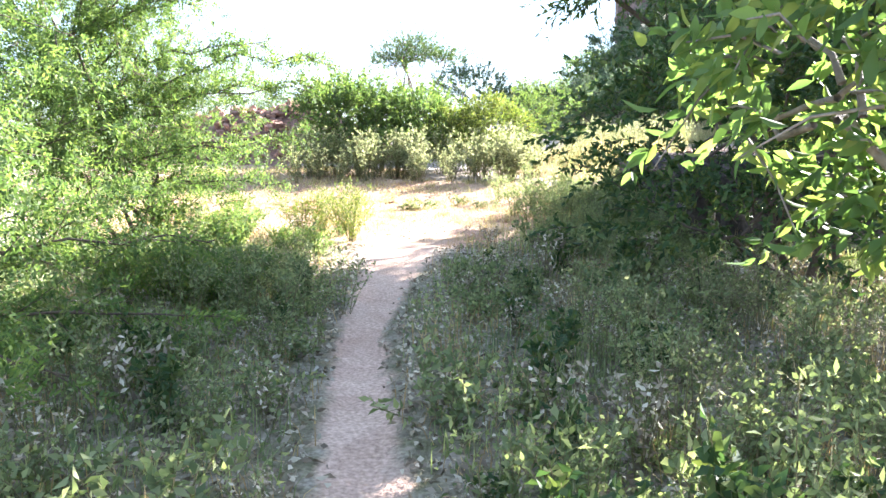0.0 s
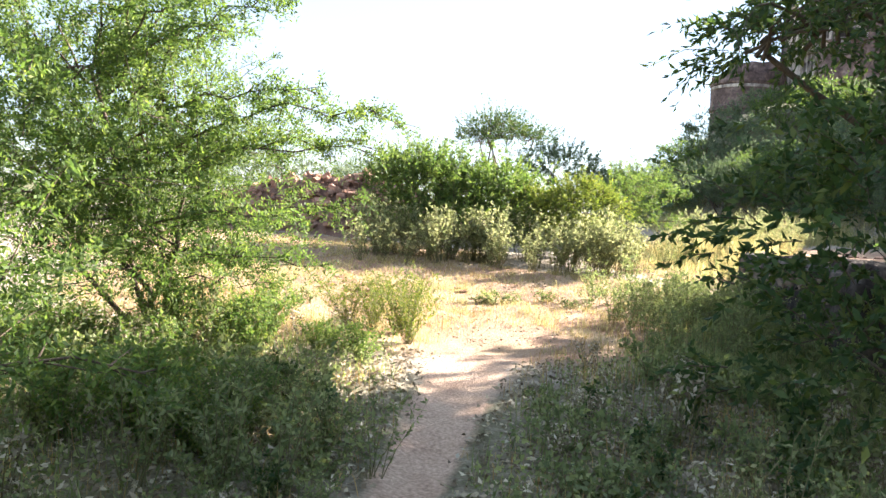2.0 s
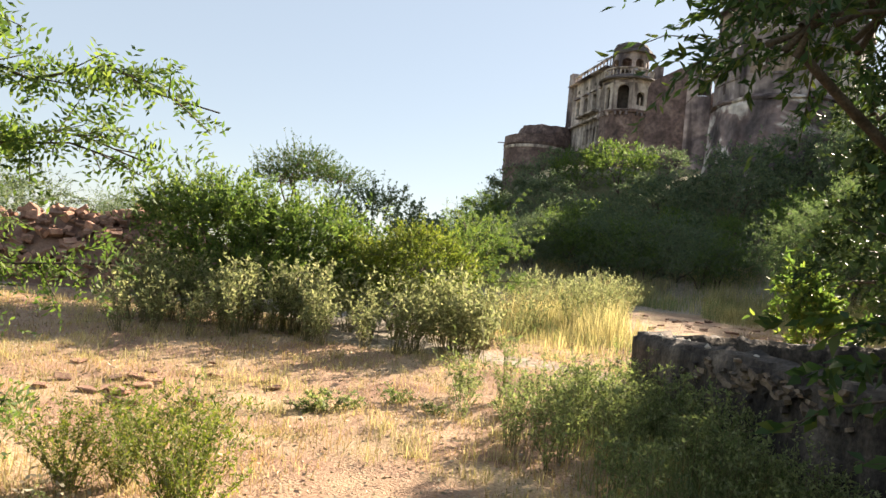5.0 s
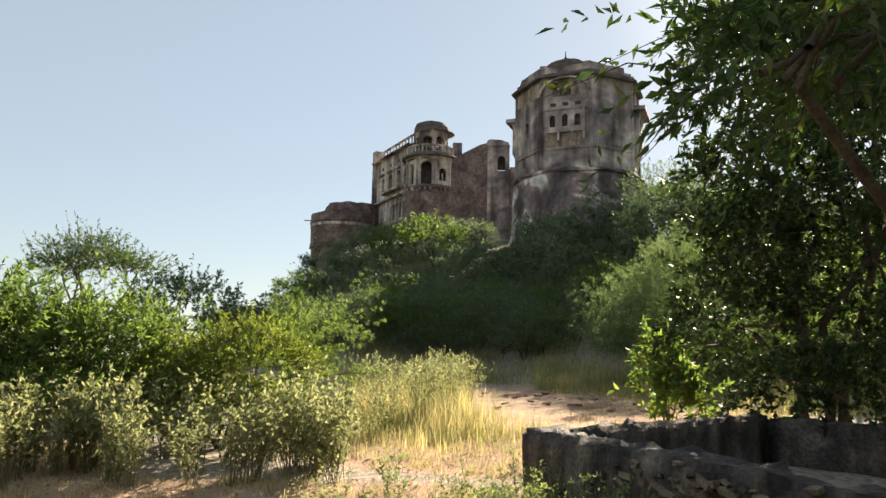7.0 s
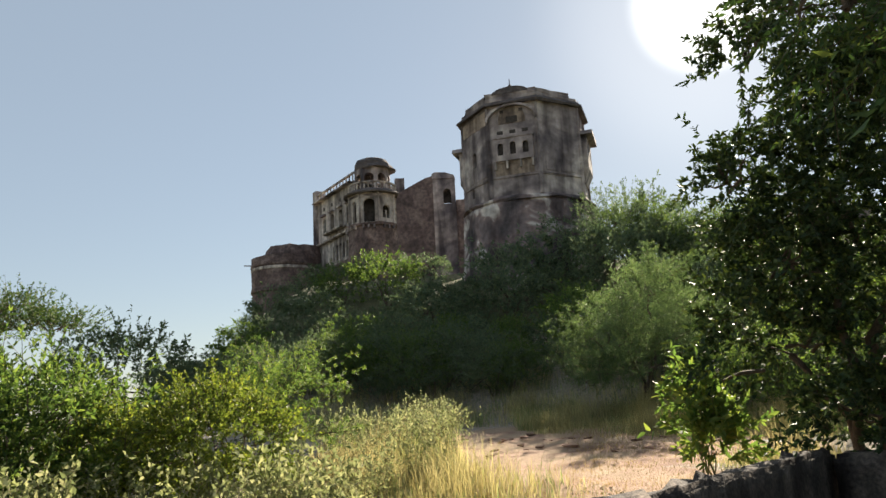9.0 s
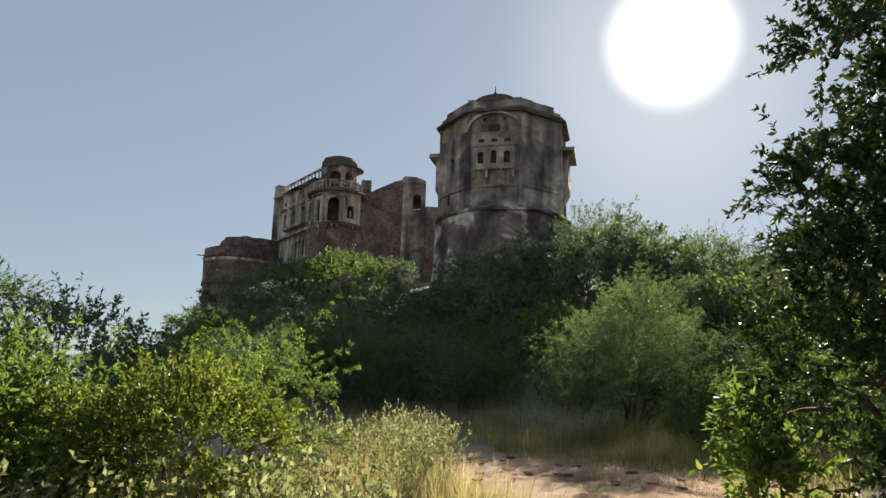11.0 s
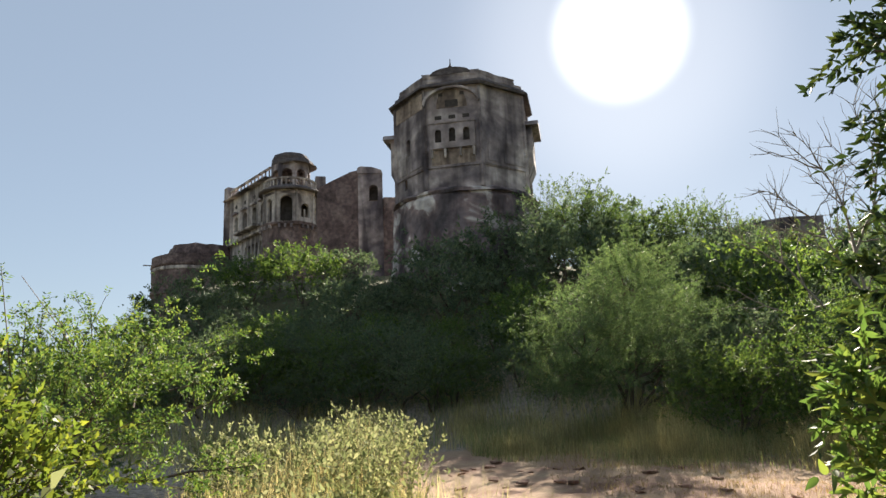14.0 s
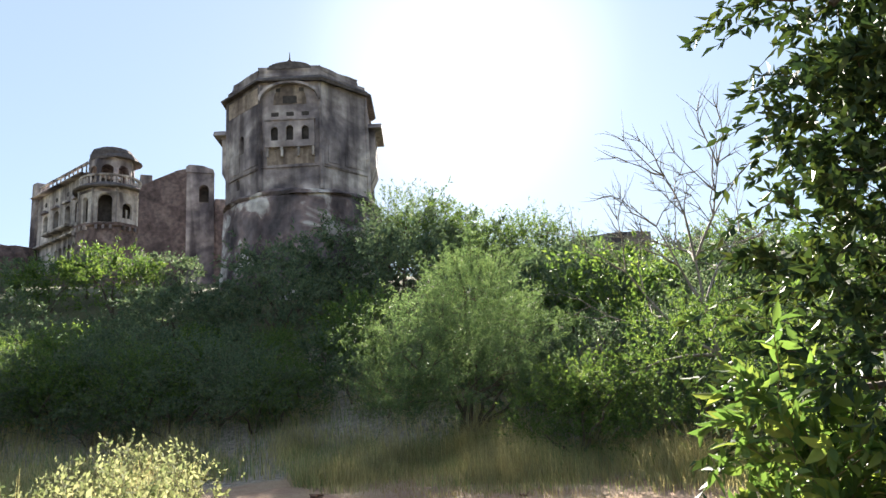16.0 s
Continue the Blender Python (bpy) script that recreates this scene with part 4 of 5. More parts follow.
for k in range(8):
    m = Matrix.Rotation(TURN8 + math.pi / 8 + k * math.pi / 4, 4, "Z") @ Matrix.Translation((0, -APO, 0))
    part("face_lower", moved(pierced(FACE_W, 13.5, 15.6, [(-0.55, 14.1, 0.3, 0.6)] if k == 7 else [], 0.6), m), FORT, tower)
    part("face_upper", moved(pierced(FACE_W, 15.6, 19.9, [(-0.2, 16.0, 0.45, 1.0)] if k in (3, 7) else [], 0.6), m), FORT, tower)
    part("course", moved(roughen(box(-FACE_W / 2, FACE_W / 2, -0.07, 0.0, 14.72, 14.84), 0.012, 40 + k, 3), m), FORT, tower)
    if k == 0:
        jharokha(m, 2.5, 0.24, 15.75, 17.15, [(-0.78, 16.1, 0.36, 0.75), (0, 16.1, 0.36, 0.8), (0.78, 16.1, 0.36, 0.75)], False)
        part("panel", moved(box(-1.2, 1.2, -0.03, 0.02, 14.86, 15.7), m), FORT_OCHRE, tower, "faded ochre painted panel under the window bay")
        for x in (-1.15, -0.42, 0.42, 1.15):
            part("bracket", moved(prism([(x - 0.05, 15.25), (x + 0.05, 15.25), (x + 0.06, 15.748), (x - 0.06, 15.748)], -0.22, -0.03), m), FORT_PALE, tower, "pale stone bracket")
        for x in (-0.78, 0.0, 0.78):
            # flat dark plates on the face, painted as shaded openings
            part("vent", moved(box(x - 0.19, x + 0.19, -0.012, 0.05, 17.5, 17.72), m), INTERIOR_SHADE, tower)
        for x in (-0.6, 0.6):
            part("vent", moved(box(x - 0.12, x + 0.12, -0.03, 0.05, 18.85, 19.05), m), INTERIOR_SHADE, tower)
        part("lunette", moved(prism([(a, 18.15 + b) for a, b in arch_outline(1.7, 1.02, 14)], -0.022, 0.02), m), FORT_OCHRE, tower, "faded ochre arched panel")
        # dark plate, the window's inner shade given as colour
        part("lunette_window", moved(box(-0.36, 0.36, -0.04, 0.0, 18.2, 18.6), m), INTERIOR_SHADE, tower)
        # curved drip mould over the arched panel
        arc = [(1.6 * math.cos(math.pi * j / 14), 18.4 + 0.95 * math.sin(math.pi * j / 14)) for j in range(15)]
        part("curved_eave", moved(prism(arc + [(x * 0.93, z - 0.12) for x, z in arc[::-1]], -0.3, 0.0), m), FORT, tower, "curved stone eave over the front window")
    if k in (2, 6):
        jharokha(m, 2.3, 0.42, 15.45, 17.45, [(-0.6, 16.1, 0.5, 1.0), (0.6, 16.1, 0.5, 1.0)], True)
    if k in (1, 7):
        if k == 7:
            part("upper_band", moved(box(-FACE_W / 2 + 0.12, FACE_W / 2 - 0.1, -0.02, 0.02, 18.3, 19.2), m), FORT_OCHRE, tower, "faded ochre plaster under the eave")
        for x in (-0.75, 0.35, 1.05):
            part("blind_arch", moved(prism([(x + a, 15.0 + b) for a, b in arch_outline(0.75, 1.15)], -0.035, 0.02), m), FORT, tower)
for k in range(8):
    m = Matrix.Rotation(TURN8 + k * math.pi / 4, 4, "Z") @ Matrix.Translation((0, -4.06, 0))
    part("corner_pilaster", moved(rings([(13.5, 0.13), (15.55, 0.12), (15.6, 0.16), (15.72, 0.16), (15.78, 0.11), (19.3, 0.1)], 8, 0, True, 0.012, k), m), FORT, tower)
# added dark core, so that the windows look into painted shade
part("core", rings([(13.5, 3.2), (19.4, 3.2)], 8, TURN8), INTERIOR_SHADE, tower)
part("eave", rings([(19.42, 3.9), (19.36, 4.4), (19.46, 4.43), (19.72, 4.12), (19.8, 3.9), (19.85, 3.4)], 8, TURN8, True, 0.03, 4), SOOT_STONE, tower, "sloping stone eave round the tower's top")
part("roof", rings([(19.8, 3.8), (20.1, 2.6), (20.3, 0.6)], 8, TURN8), SOOT_STONE, tower)
for k, x0, x1, top in ((7, -0.9, 1.5, 20.15), (0, -1.6, 1.6, 20.2), (1, -1.6, 0.95, 20.15), (2, -1.0, 1.4, 19.95)):
    m = Matrix.Rotation(TURN8 + math.pi / 8 + k * math.pi / 4, 4, "Z") @ Matrix.Translation((0, -APO, 0))
    part("parapet", moved(roughen(box(x0, x1, -0.08, 0.35, 19.62, top), 0.025, 60 + k, 3), m), FORT, tower, "worn parapet with a broken end")
front = Matrix.Rotation(TURN8 + math.pi / 8, 4, "Z") @ Matrix.Translation((0, -APO, 0))
part("front_crest", moved(prism([(1.15 * math.cos(math.pi * j / 12), 20.1 + 0.42 * math.sin(math.pi * j / 12)) for j in range(13)], -0.12, 0.7), front), SOOT_STONE, tower, "curved roof crest over the front bay")
part("finial", moved(rings([(20.5, 0.09), (20.65, 0.12), (20.75, 0.04), (21.15, 0.015)], 8), front @ Matrix.Translation((0, 0.15, 0))), FORT, tower)

# palace: bow-fronted wing with a roof pavilion and a long receding side
palace = thing("palace", pose(23.2, 81.85, -0.11, 0, 0, -18.1) @ Matrix.Diagonal((1.06, 1.06, 1.06, 1)), "ruined pale plaster palace with arched bay and roof pavilion", "palace")
BAY = Matrix.Translation((0.58, 1.2, 0))
part("bay_base", moved(rings([(9, 2.85), (14, 2.75), (19.0, 2.6), (19.1, 2.8), (19.3, 2.8)], 12, math.pi / 12, True, 0.03, 5), BAY), FORT_RED, palace, "red stone foot of the bay")
for k, a in enumerate((-100, -55, -10, 35, 80)):
    m = BAY @ Matrix.Rotation(radians(a), 4, "Z") @ Matrix.Translation((0, -2.3, 0))
    hole = (0, 19.45, 1.15, 2.45) if k == 2 else (0, 19.55, 0.7, 2.2) if k < 2 else (0.05, 19.9, 0.95, 1.35)
    part("bay_wall", moved(pierced(1.9, 19.25, 22.5, [hole], 0.3), m), FORT_PALE, palace, "pale plaster bay wall with an arched opening")
    part("bay_frieze", moved(box(-0.93, 0.93, -0.05, 0.0, 22.1, 22.35, 0.02), m), FORT, palace)
    if k != 3:
        hx, hz, w, h = hole
        arc = [(hx + (w / 2 + 0.12) * math.cos(math.pi * j / 10), hz + h - w * 0.45 + (w / 2 + 0.1) * 0.9 * math.sin(math.pi * j / 10)) for j in range(11)]
        part("arch_mould", moved(prism(arc + [(hx + (x - hx) * 0.84, z - 0.06) for x, z in arc[::-1]], -0.05, 0.0), m), FORT_PALE, palace)
    if k == 3:
        part("window_cross", moved(box(-0.02, 0.1, 0.08, 0.2, 19.9, 20.7), m), FORT_PALE, palace)
    for j in (-0.55, 0.0, 0.55):
        part("corbel", moved(prism([(j - 0.09, 18.75), (j + 0.09, 18.75), (j + 0.1, 19.1), (j - 0.1, 19.1)], -0.5, -0.1), m), FORT, palace)
for k, a in enumerate((-77.5, -32.5, 12.5, 57.5)):
    m = BAY @ Matrix.Rotation(radians(a), 4, "Z") @ Matrix.Translation((0, -2.48, 0))
    part("bay_column", moved(rings([(19.3, 0.14), (19.6, 0.12), (22.2, 0.1), (22.4, 0.17)], 8), m), FORT_PALE, palace)
# added dark drum that paints the bay's inner shade behind its arches
part("bay_back", moved(rings([(19.3, 1.5), (22.4, 1.5)], 12), BAY @ Matrix.Translation((0, 0.35, 0))), INTERIOR_SHADE, palace)
part("bay_eave", moved(rings([(22.5, 2.4), (22.42, 3.0), (22.54, 3.04), (22.9, 2.5)], 16, math.pi / 12, True, 0.025, 15), BAY), SOOT_STONE, palace, "weathered stone eave round the bay")
for k, a in enumerate(range(-100, 101, 10)):
    m = BAY @ Matrix.Rotation(radians(a), 4, "Z") @ Matrix.Translation((0, -2.4, 0))
    part("baluster", moved(rings([(22.85, 0.08), (23.05, 0.06), (23.2, 0.09), (23.5, 0.06)], 6), m), FORT_PALE, palace)
part("bay_rail", moved(rings([(23.5, 2.48), (23.55, 2.52), (23.66, 2.52), (23.66, 2.28), (23.5, 2.28), (23.5, 2.48)], 20, 0, False), BAY), FORT_PALE, palace)
PAV = Matrix.Translation((0.62, 2.0, 0))
for k in range(8):
    m = PAV @ Matrix.Rotation(radians(-12 + 45 * k), 4, "Z") @ Matrix.Translation((0, -1.75, 0))
    part("pavilion_wall", moved(pierced(1.45, 22.6, 25.75, [(0, 23.4, 1.0, 1.6)], 0.2), m), FORT, palace, "arched wall of the roof pavilion")
part("pavilion_eave", moved(rings([(25.7, 1.7), (25.56, 2.1), (25.66, 2.14), (25.9, 1.85)], 16, 0, True, 0.06, 6), PAV @ Matrix.Translation((0.36, -0.1, 0))), SOOT_STONE, palace, "broken pavilion eave")
part("pavilion_dome", moved(rings([(25.7, 1.86), (26.3, 1.84), (26.65, 1.6), (26.85, 1.1), (26.92, 0.4)], 16, 0, True, 0.025, 16), PAV), SOOT_STONE, palace, "low weathered dome")
SIDE = Matrix.Translation((-1.35, 1.6, 0)) @ Matrix.Rotation(math.atan2(9.0, -4.5) - math.pi, 4, "Z")
side_len = math.hypot(9.0, 4.5)
side_m = SIDE @ Matrix.Translation((-side_len / 2, 0, 0))
side = lambda bm: moved(bm, side_m)
part("side_wall_lower", side(pierced(side_len, 16.3, 19.4, [(-0.3 + 0.85 * k, 16.9, 0.5, 1.7) for k in range(6)], 0.5)), FORT_PALE, palace)
part("side_wall_upper", side(pierced(side_len, 19.4, 24.6, [(-2.8, 20.4, 0.95, 1.9), (-0.6, 20.4, 1.0, 1.9), (1.6, 20.4, 1.0, 1.9), (3.6, 20.4, 0.9, 1.9)], 0.5)), FORT_PALE, palace)
part("side_foot", side(roughen(box(-side_len / 2, side_len / 2, -0.25, 3.2, 6, 16.4), 0.08, 8, 2)), FORT_RED, palace)
part("side_ledge", side(box(-side_len / 2, side_len / 2, -0.5, 0.0, 19.3, 19.5, 0.04)), FORT_PALE, palace)
part("side_balcony_ledge", side(box(-2.0, 3.0, -0.7, 0.0, 20.05, 20.3, 0.05)), FORT_PALE, palace)
part("side_cornice", side(box(-side_len / 2, side_len / 2, -0.6, 0.0, 24.35, 24.5, 0.04)), FORT, palace)
part("corner_turret", side(box(-side_len / 2 - 0.4, -side_len / 2 + 0.5, -0.3, 0.8, 14.0, 26.0, 0.06)), FORT, palace)
for k in range(12):
    x = -side_len / 2 + 0.7 + k * (side_len - 1.0) / 11
    part("baluster", side(box(x - 0.06, x + 0.06, 0.02, 0.12, 24.6, 25.35)), FORT_PALE, palace)
part("side_rail", side(box(-side_len / 2, side_len / 2, -0.04, 0.2, 25.35, 25.55, 0.02)), FORT_PALE, palace)
# added dark block behind the side windows, coloured as indoor shade
part("side_core", side(box(-side_len / 2 + 0.3, side_len / 2 - 0.2, 1.4, 3.2, 16, 24.4)), INTERIOR_SHADE, palace)
part("roof_slab", side(box(-side_len / 2, side_len / 2, 0.3, 3.2, 24.4, 24.6)), FORT, palace)
for x in (-2.8, -0.6, 1.6, 3.6):
    part("window_hood", side(prism([(x - 0.6, 22.5), (x + 0.6, 22.5), (x + 0.45, 22.72), (x - 0.45, 22.72)], -0.35, 0.0)), FORT, palace)
    # the roundel is a dark disc, its hollow's shade painted on
    part("roundel", side(prism([(x + 0.22 * math.cos(math.pi * j / 6), 23.35 + 0.22 * math.sin(math.pi * j / 6)) for j in range(12)], -0.03, 0.0)), INTERIOR_SHADE, palace)
part("right_wing", roughen(box(1.9, 4.1, 1.6, 4.5, 9, 23.1), 0.05, 9, 2), FORT, palace)
part("roof_block", box(2.95, 3.95, 1.6, 2.6, 23.1, 24.7, 0.04), FORT, palace)
for k in range(4):
    part("baluster", box(2.05 + 0.24 * k, 2.17 + 0.24 * k, 1.65, 1.77, 23.1, 23.75), FORT_PALE, palace)
part("wing_rail", box(1.95, 2.95, 1.6, 1.82, 23.75, 23.88, 0.02), FORT_PALE, palace)

# ruined wall between palace and tower
ruin = thing("ruined_wall", pose(23.5, 63, 0, 0, 0, -24.8), "roofless dark stone wall with a broken sloping top", "wall")
part("gable", prism([(-3.7, 8), (-0.6, 8), (-0.6, 20.2), (-1.2, 20.05), (-2.6, 19.35), (-3.5, 18.85), (-3.7, 18.3)], 0, 0.9), FORT_RED, ruin)
part("end_wall", moved(pierced(1.9, 8, 20.0, [(0.25, 17.75, 0.66, 1.3)], 0.7), Matrix.Translation((0.33, 0.05, 0))), FORT, ruin)
# dark sheet added behind the doorway as painted shade
part("doorway_back", box(0.1, 1.2, 0.76, 0.9, 18.0, 20.0), INTERIOR_SHADE, ruin)
part("coping", prism([(-0.65, 19.95), (1.3, 19.9), (1.2, 20.2), (0.5, 20.45), (-0.4, 20.5), (-0.65, 20.35)], -0.05, 0.8), FORT, ruin)
part("low_wall", roughen(box(1.3, 5.5, 0.3, 1.1, 8, 18.1), 0.06, 10, 2), FORT_RED, ruin)

# round bastion at the fort's end
bastion = thing("bastion", pose(16.9, 94.3, 0, 0, 0, -8.4), "squat round red-stone bastion with a broken parapet", "bastion")
part("drum", rings([(6, 3.9), (14.6, 3.75), (14.75, 4.0), (15.1, 4.0), (15.3, 3.85), (17.6, 3.85), (17.75, 4.0), (17.95, 4.0), (18.0, 3.85), (18.8, 3.8), (18.85, 3.2)], 28, 0, True, 0.03, 11), FORT_RED, bastion)
part("parapet", moved(rings([(18.0, 3.6), (19.6, 3.55), (20.4, 3.3), (20.5, 2.7)], 22, 0, True, 0.1, 12), Matrix.Translation((1.3, 1.8, 0))), FORT_RED, bastion, "broken upper parapet")
part("band", rings([(17.2, 3.9), (17.25, 3.95), (17.5, 3.95), (17.55, 3.9)], 28), FORT_PALE, bastion, "pale plaster band")
part("link_wall", roughen(box(3.0, 9.0, 0.5, 1.6, 8, 19.6), 0.08, 13, 3), FORT_RED, bastion)
part("spout", box(-4.7, -3.8, -0.3, -0.15, 18.0, 18.1), FORT, bastion)

# far rampart
rampart = thing("rampart", pose(42.2, 42.9, 0, 0, 0, -52.4), "distant dark rampart wall along the ridge", "wall")
part("wall_body", roughen(prism([(-4.5, 6), (3.6, 6), (3.6, 12.9), (1.5, 13.15), (-1.0, 13.0), (-2.8, 12.6), (-4.5, 12.0)], 0, 1.2), 0.03, 14), FORT, rampart)

# ---- stone tank ----
tank = thing("stone_tank", pose(3.25, 13.93, float(ground_z(3.6, 13.2)) + 0.06, 0, 0, -67.7), "low soot-stained masonry water tank with worn rounded rim", "tank")


def tank_wall(x0, x1, y0, y1, seed):
    bm = box(x0, x1, y0, y1, -0.6, 0.70)
    longest = 0 if x1 - x0 > y1 - y0 else 1
    for axis, count in ((longest, 26), (2, 6), (1 - longest, 2)):
        edges = [e for e in bm.edges if abs((e.verts[0].co - e.verts[1].co).normalized()[axis]) > 0.9]
        bmesh.ops.subdivide_edges(bm, edges=edges, cuts=count)
    r = np.random.default_rng(seed)
    for v in bm.verts:
        n3 = noise.noise_vector(v.co * 1.6) * 0.035 + noise.noise_vector(v.co * 7) * 0.012
        v.co += n3
        if v.co.z > 0.62:
            v.co.z -= abs(noise.noise(v.co * 2.3 + Vector((seed, 0, 0)))) * 0.08
    bmesh.ops.bevel(bm, geom=[e for e in bm.edges if e.is_manifold and e.calc_face_angle(0) > 1.0], offset=0.05, segments=2, affect="EDGES")
    return bm


FRONT = Matrix.Rotation(radians(-20), 4, "Z")
part("front_wall", moved(tank_wall(-0.08, 4.6, -0.34, 0, 1), FRONT), TANK, tank, smooth=True)
part("end_wall", tank_wall(-0.06, 0.3, -0.12, 4.4, 2), TANK, tank, smooth=True)
part("end_wall", tank_wall(4.24, 4.598, -1.5, 4.4, 3), TANK, tank, smooth=True)
part("back_wall", tank_wall(0.362, 4.238, 4.06, 4.4, 4), TANK, tank, smooth=True)
# floor coloured near-black for the shade down inside the tank
part("tank_floor", moved(prism([(0.1, 0.0), (4.3, -1.53), (4.3, 4.1), (0.1, 4.1)], 0.3, 0.55), Matrix.Rotation(radians(-90), 4, "X")), INTERIOR_SHADE, tank)
rng = np.random.default_rng(8)
for k in range(16):
    x, y = rng.uniform(0.1, 2.4), rng.uniform(-0.28, -0.06)
    bm = bmesh.new()
    bmesh.ops.create_icosphere(bm, subdivisions=1, radius=1)
    s = rng.uniform(0.018, 0.045)
    moved(bm, FRONT @ Matrix.Translation((x, y, 0.675)) @ Matrix.Diagonal((s * rng.uniform(1, 2), s, 0.035, 1)))
    part("mortar_chip", roughen(bm, 0.004, k), TANK_CHIP, tank)
for k in range(70):
    s = rng.uniform(0.025, 0.075)
    bm = bmesh.new()
    bmesh.ops.create_cube(bm, size=1)
    roughen(bm, 0.1, 300 + k)
    moved(bm, FRONT @ pose(rng.normal(2.7, 0.6), -0.355, 0.5 + rng.normal(0, 0.085), rng.normal(0, 14), rng.normal(0, 14), rng.normal(0, 14)) @ Matrix.Diagonal((s * 2.0, 0.05, s * 0.7, 1)))
    part("exposed_stone", bm, (CORE_STONE, TANK, CORE_STONE)[k % 3], tank, "stone showing through broken plaster")


# ---- rubble heap and loose stones ----
def slab_mesh(seed, flat):
    rng = np.random.default_rng(seed)
    bm = bmesh.new()
    bmesh.ops.create_cube(bm, size=1)
    for v in bm.verts:
        v.co = Vector((v.co.x * rng.uniform(0.7, 1.2), v.co.y * rng.uniform(0.6, 1.1), v.co.z * flat)) + Vector(rng.normal(0, 0.06, 3))
    bmesh.ops.bevel(bm, geom=bm.edges[:], offset=0.05, segments=1, affect="EDGES")
    me = bpy.data.meshes.new("stone")
    bm.to_mesh(me)
    bm.free()
    me.materials.append(STONE)
    return me


SLABS = [slab_mesh(k, f) for k, f in enumerate((0.3, 0.42, 0.55, 0.25, 0.7))]


def heap_height(x, y):
    return 1.7 * np.maximum(0, 1 - np.hypot(x / 3.4, y / 2.3) ** 1.3) + 1.05 * np.maximum(0, 1 - np.hypot((x + 3.4) / 2.6, y / 1.7) ** 1.4)


heap = thing("rubble_heap", at_ground(-5.7, 22.6, 8), "heap of broken red sandstone slabs", "rubble")
hx, hy = np.meshgrid(np.linspace(-6.4, 3.8, 60), np.linspace(-2.6, 2.6, 34))
hz = heap_height(hx, hy) - 0.06 + 0.05 * np.sin(5 * hx) * np.sin(6 * hy)
hi = (np.arange(33)[:, None] * 60 + np.arange(59)[None]).ravel()
core_me = quad_mesh("core", np.stack([hx, hy, hz], -1).reshape(-1, 3), np.stack([hi, hi + 1, hi + 61, hi + 60], 1))
hang("core", core_me, STONE, heap, "packed stone debris under the slabs")
rng = np.random.default_rng(17)
made = 0
while made < 300:
    x, y = rng.uniform(-6, 3.3), rng.uniform(-2.1, 1.2)
    z = float(heap_height(x, y))
    if z < 0.05:
        continue
    s = rng.uniform(0.14, 0.32)
    st = new("stone", SLABS[int(rng.integers(5))])
    st.parent = heap
    st.matrix_basis = pose(x, y, z + 0.05, rng.normal(0, 28), rng.normal(0, 28), rng.uniform(0, 360)) @ Matrix.Diagonal((s, s, s, 1))
    made += 1
bm = bmesh.new()
for k in range(650):
    x, y = rng.uniform(-6, 3.5), rng.uniform(-2.2, 1.4)
    z = float(heap_height(x, y))
    if z > 0.02:
        s = rng.uniform(0.07, 0.2)
        vs = bmesh.ops.create_cube(bm, size=1)["verts"]
        bmesh.ops.transform(bm, matrix=pose(x, y, z + 0.04, rng.normal(0, 30), rng.normal(0, 30), rng.uniform(0, 360)) @ Matrix.Diagonal((s * 1.3, s, s * 0.45, 1)), verts=vs)
tagged(part("small_rubble", bm, STONE, heap, "small broken stones between the slabs"), kind="stuff")
for k in range(26):
    x, y = -2.3 + rng.normal(0, 0.9), 12.7 + rng.normal(0, 0.35)
    s = rng.uniform(0.06, 0.2)
    st = new("loose_stone", SLABS[int(rng.choice([0, 3]))])
    st.matrix_basis = pose(x, y, float(ground_z(x, y)) + 0.02, rng.normal(0, 6), rng.normal(0, 6), rng.uniform(0, 360)) @ Matrix.Diagonal((s, s, s * 0.7, 1))
    tagged(st, "flat red sandstone fragment lying on straw", "stone", "stones on the clearing")
for k in range(34):
    x, y = 9.2 + rng.normal(0, 1.6), 22.5 + rng.normal(0, 2.2)
    s = rng.uniform(0.07, 0.22)
    st = new("loose_stone", SLABS[int(rng.choice([0, 3]))])
    st.matrix_basis = pose(x, y, float(ground_z(x, y)) + 0.02, rng.normal(0, 6), rng.normal(0, 6), rng.uniform(0, 360)) @ Matrix.Diagonal((s, s, s * 0.7, 1))
    tagged(st, "flat pale stone fragment lying on bare earth", "stone", "stones on the trail")
block = new("loose_stone", SLABS[2])
block.matrix_basis = pose(6.35, 16.1, float(ground_z(6.35, 16.1)) + 0.1, 0, 4, 25) @ Matrix.Diagonal((0.5, 0.42, 0.5, 1))
tagged(block, "squared pale stone block beside the leafy plant", "stone")


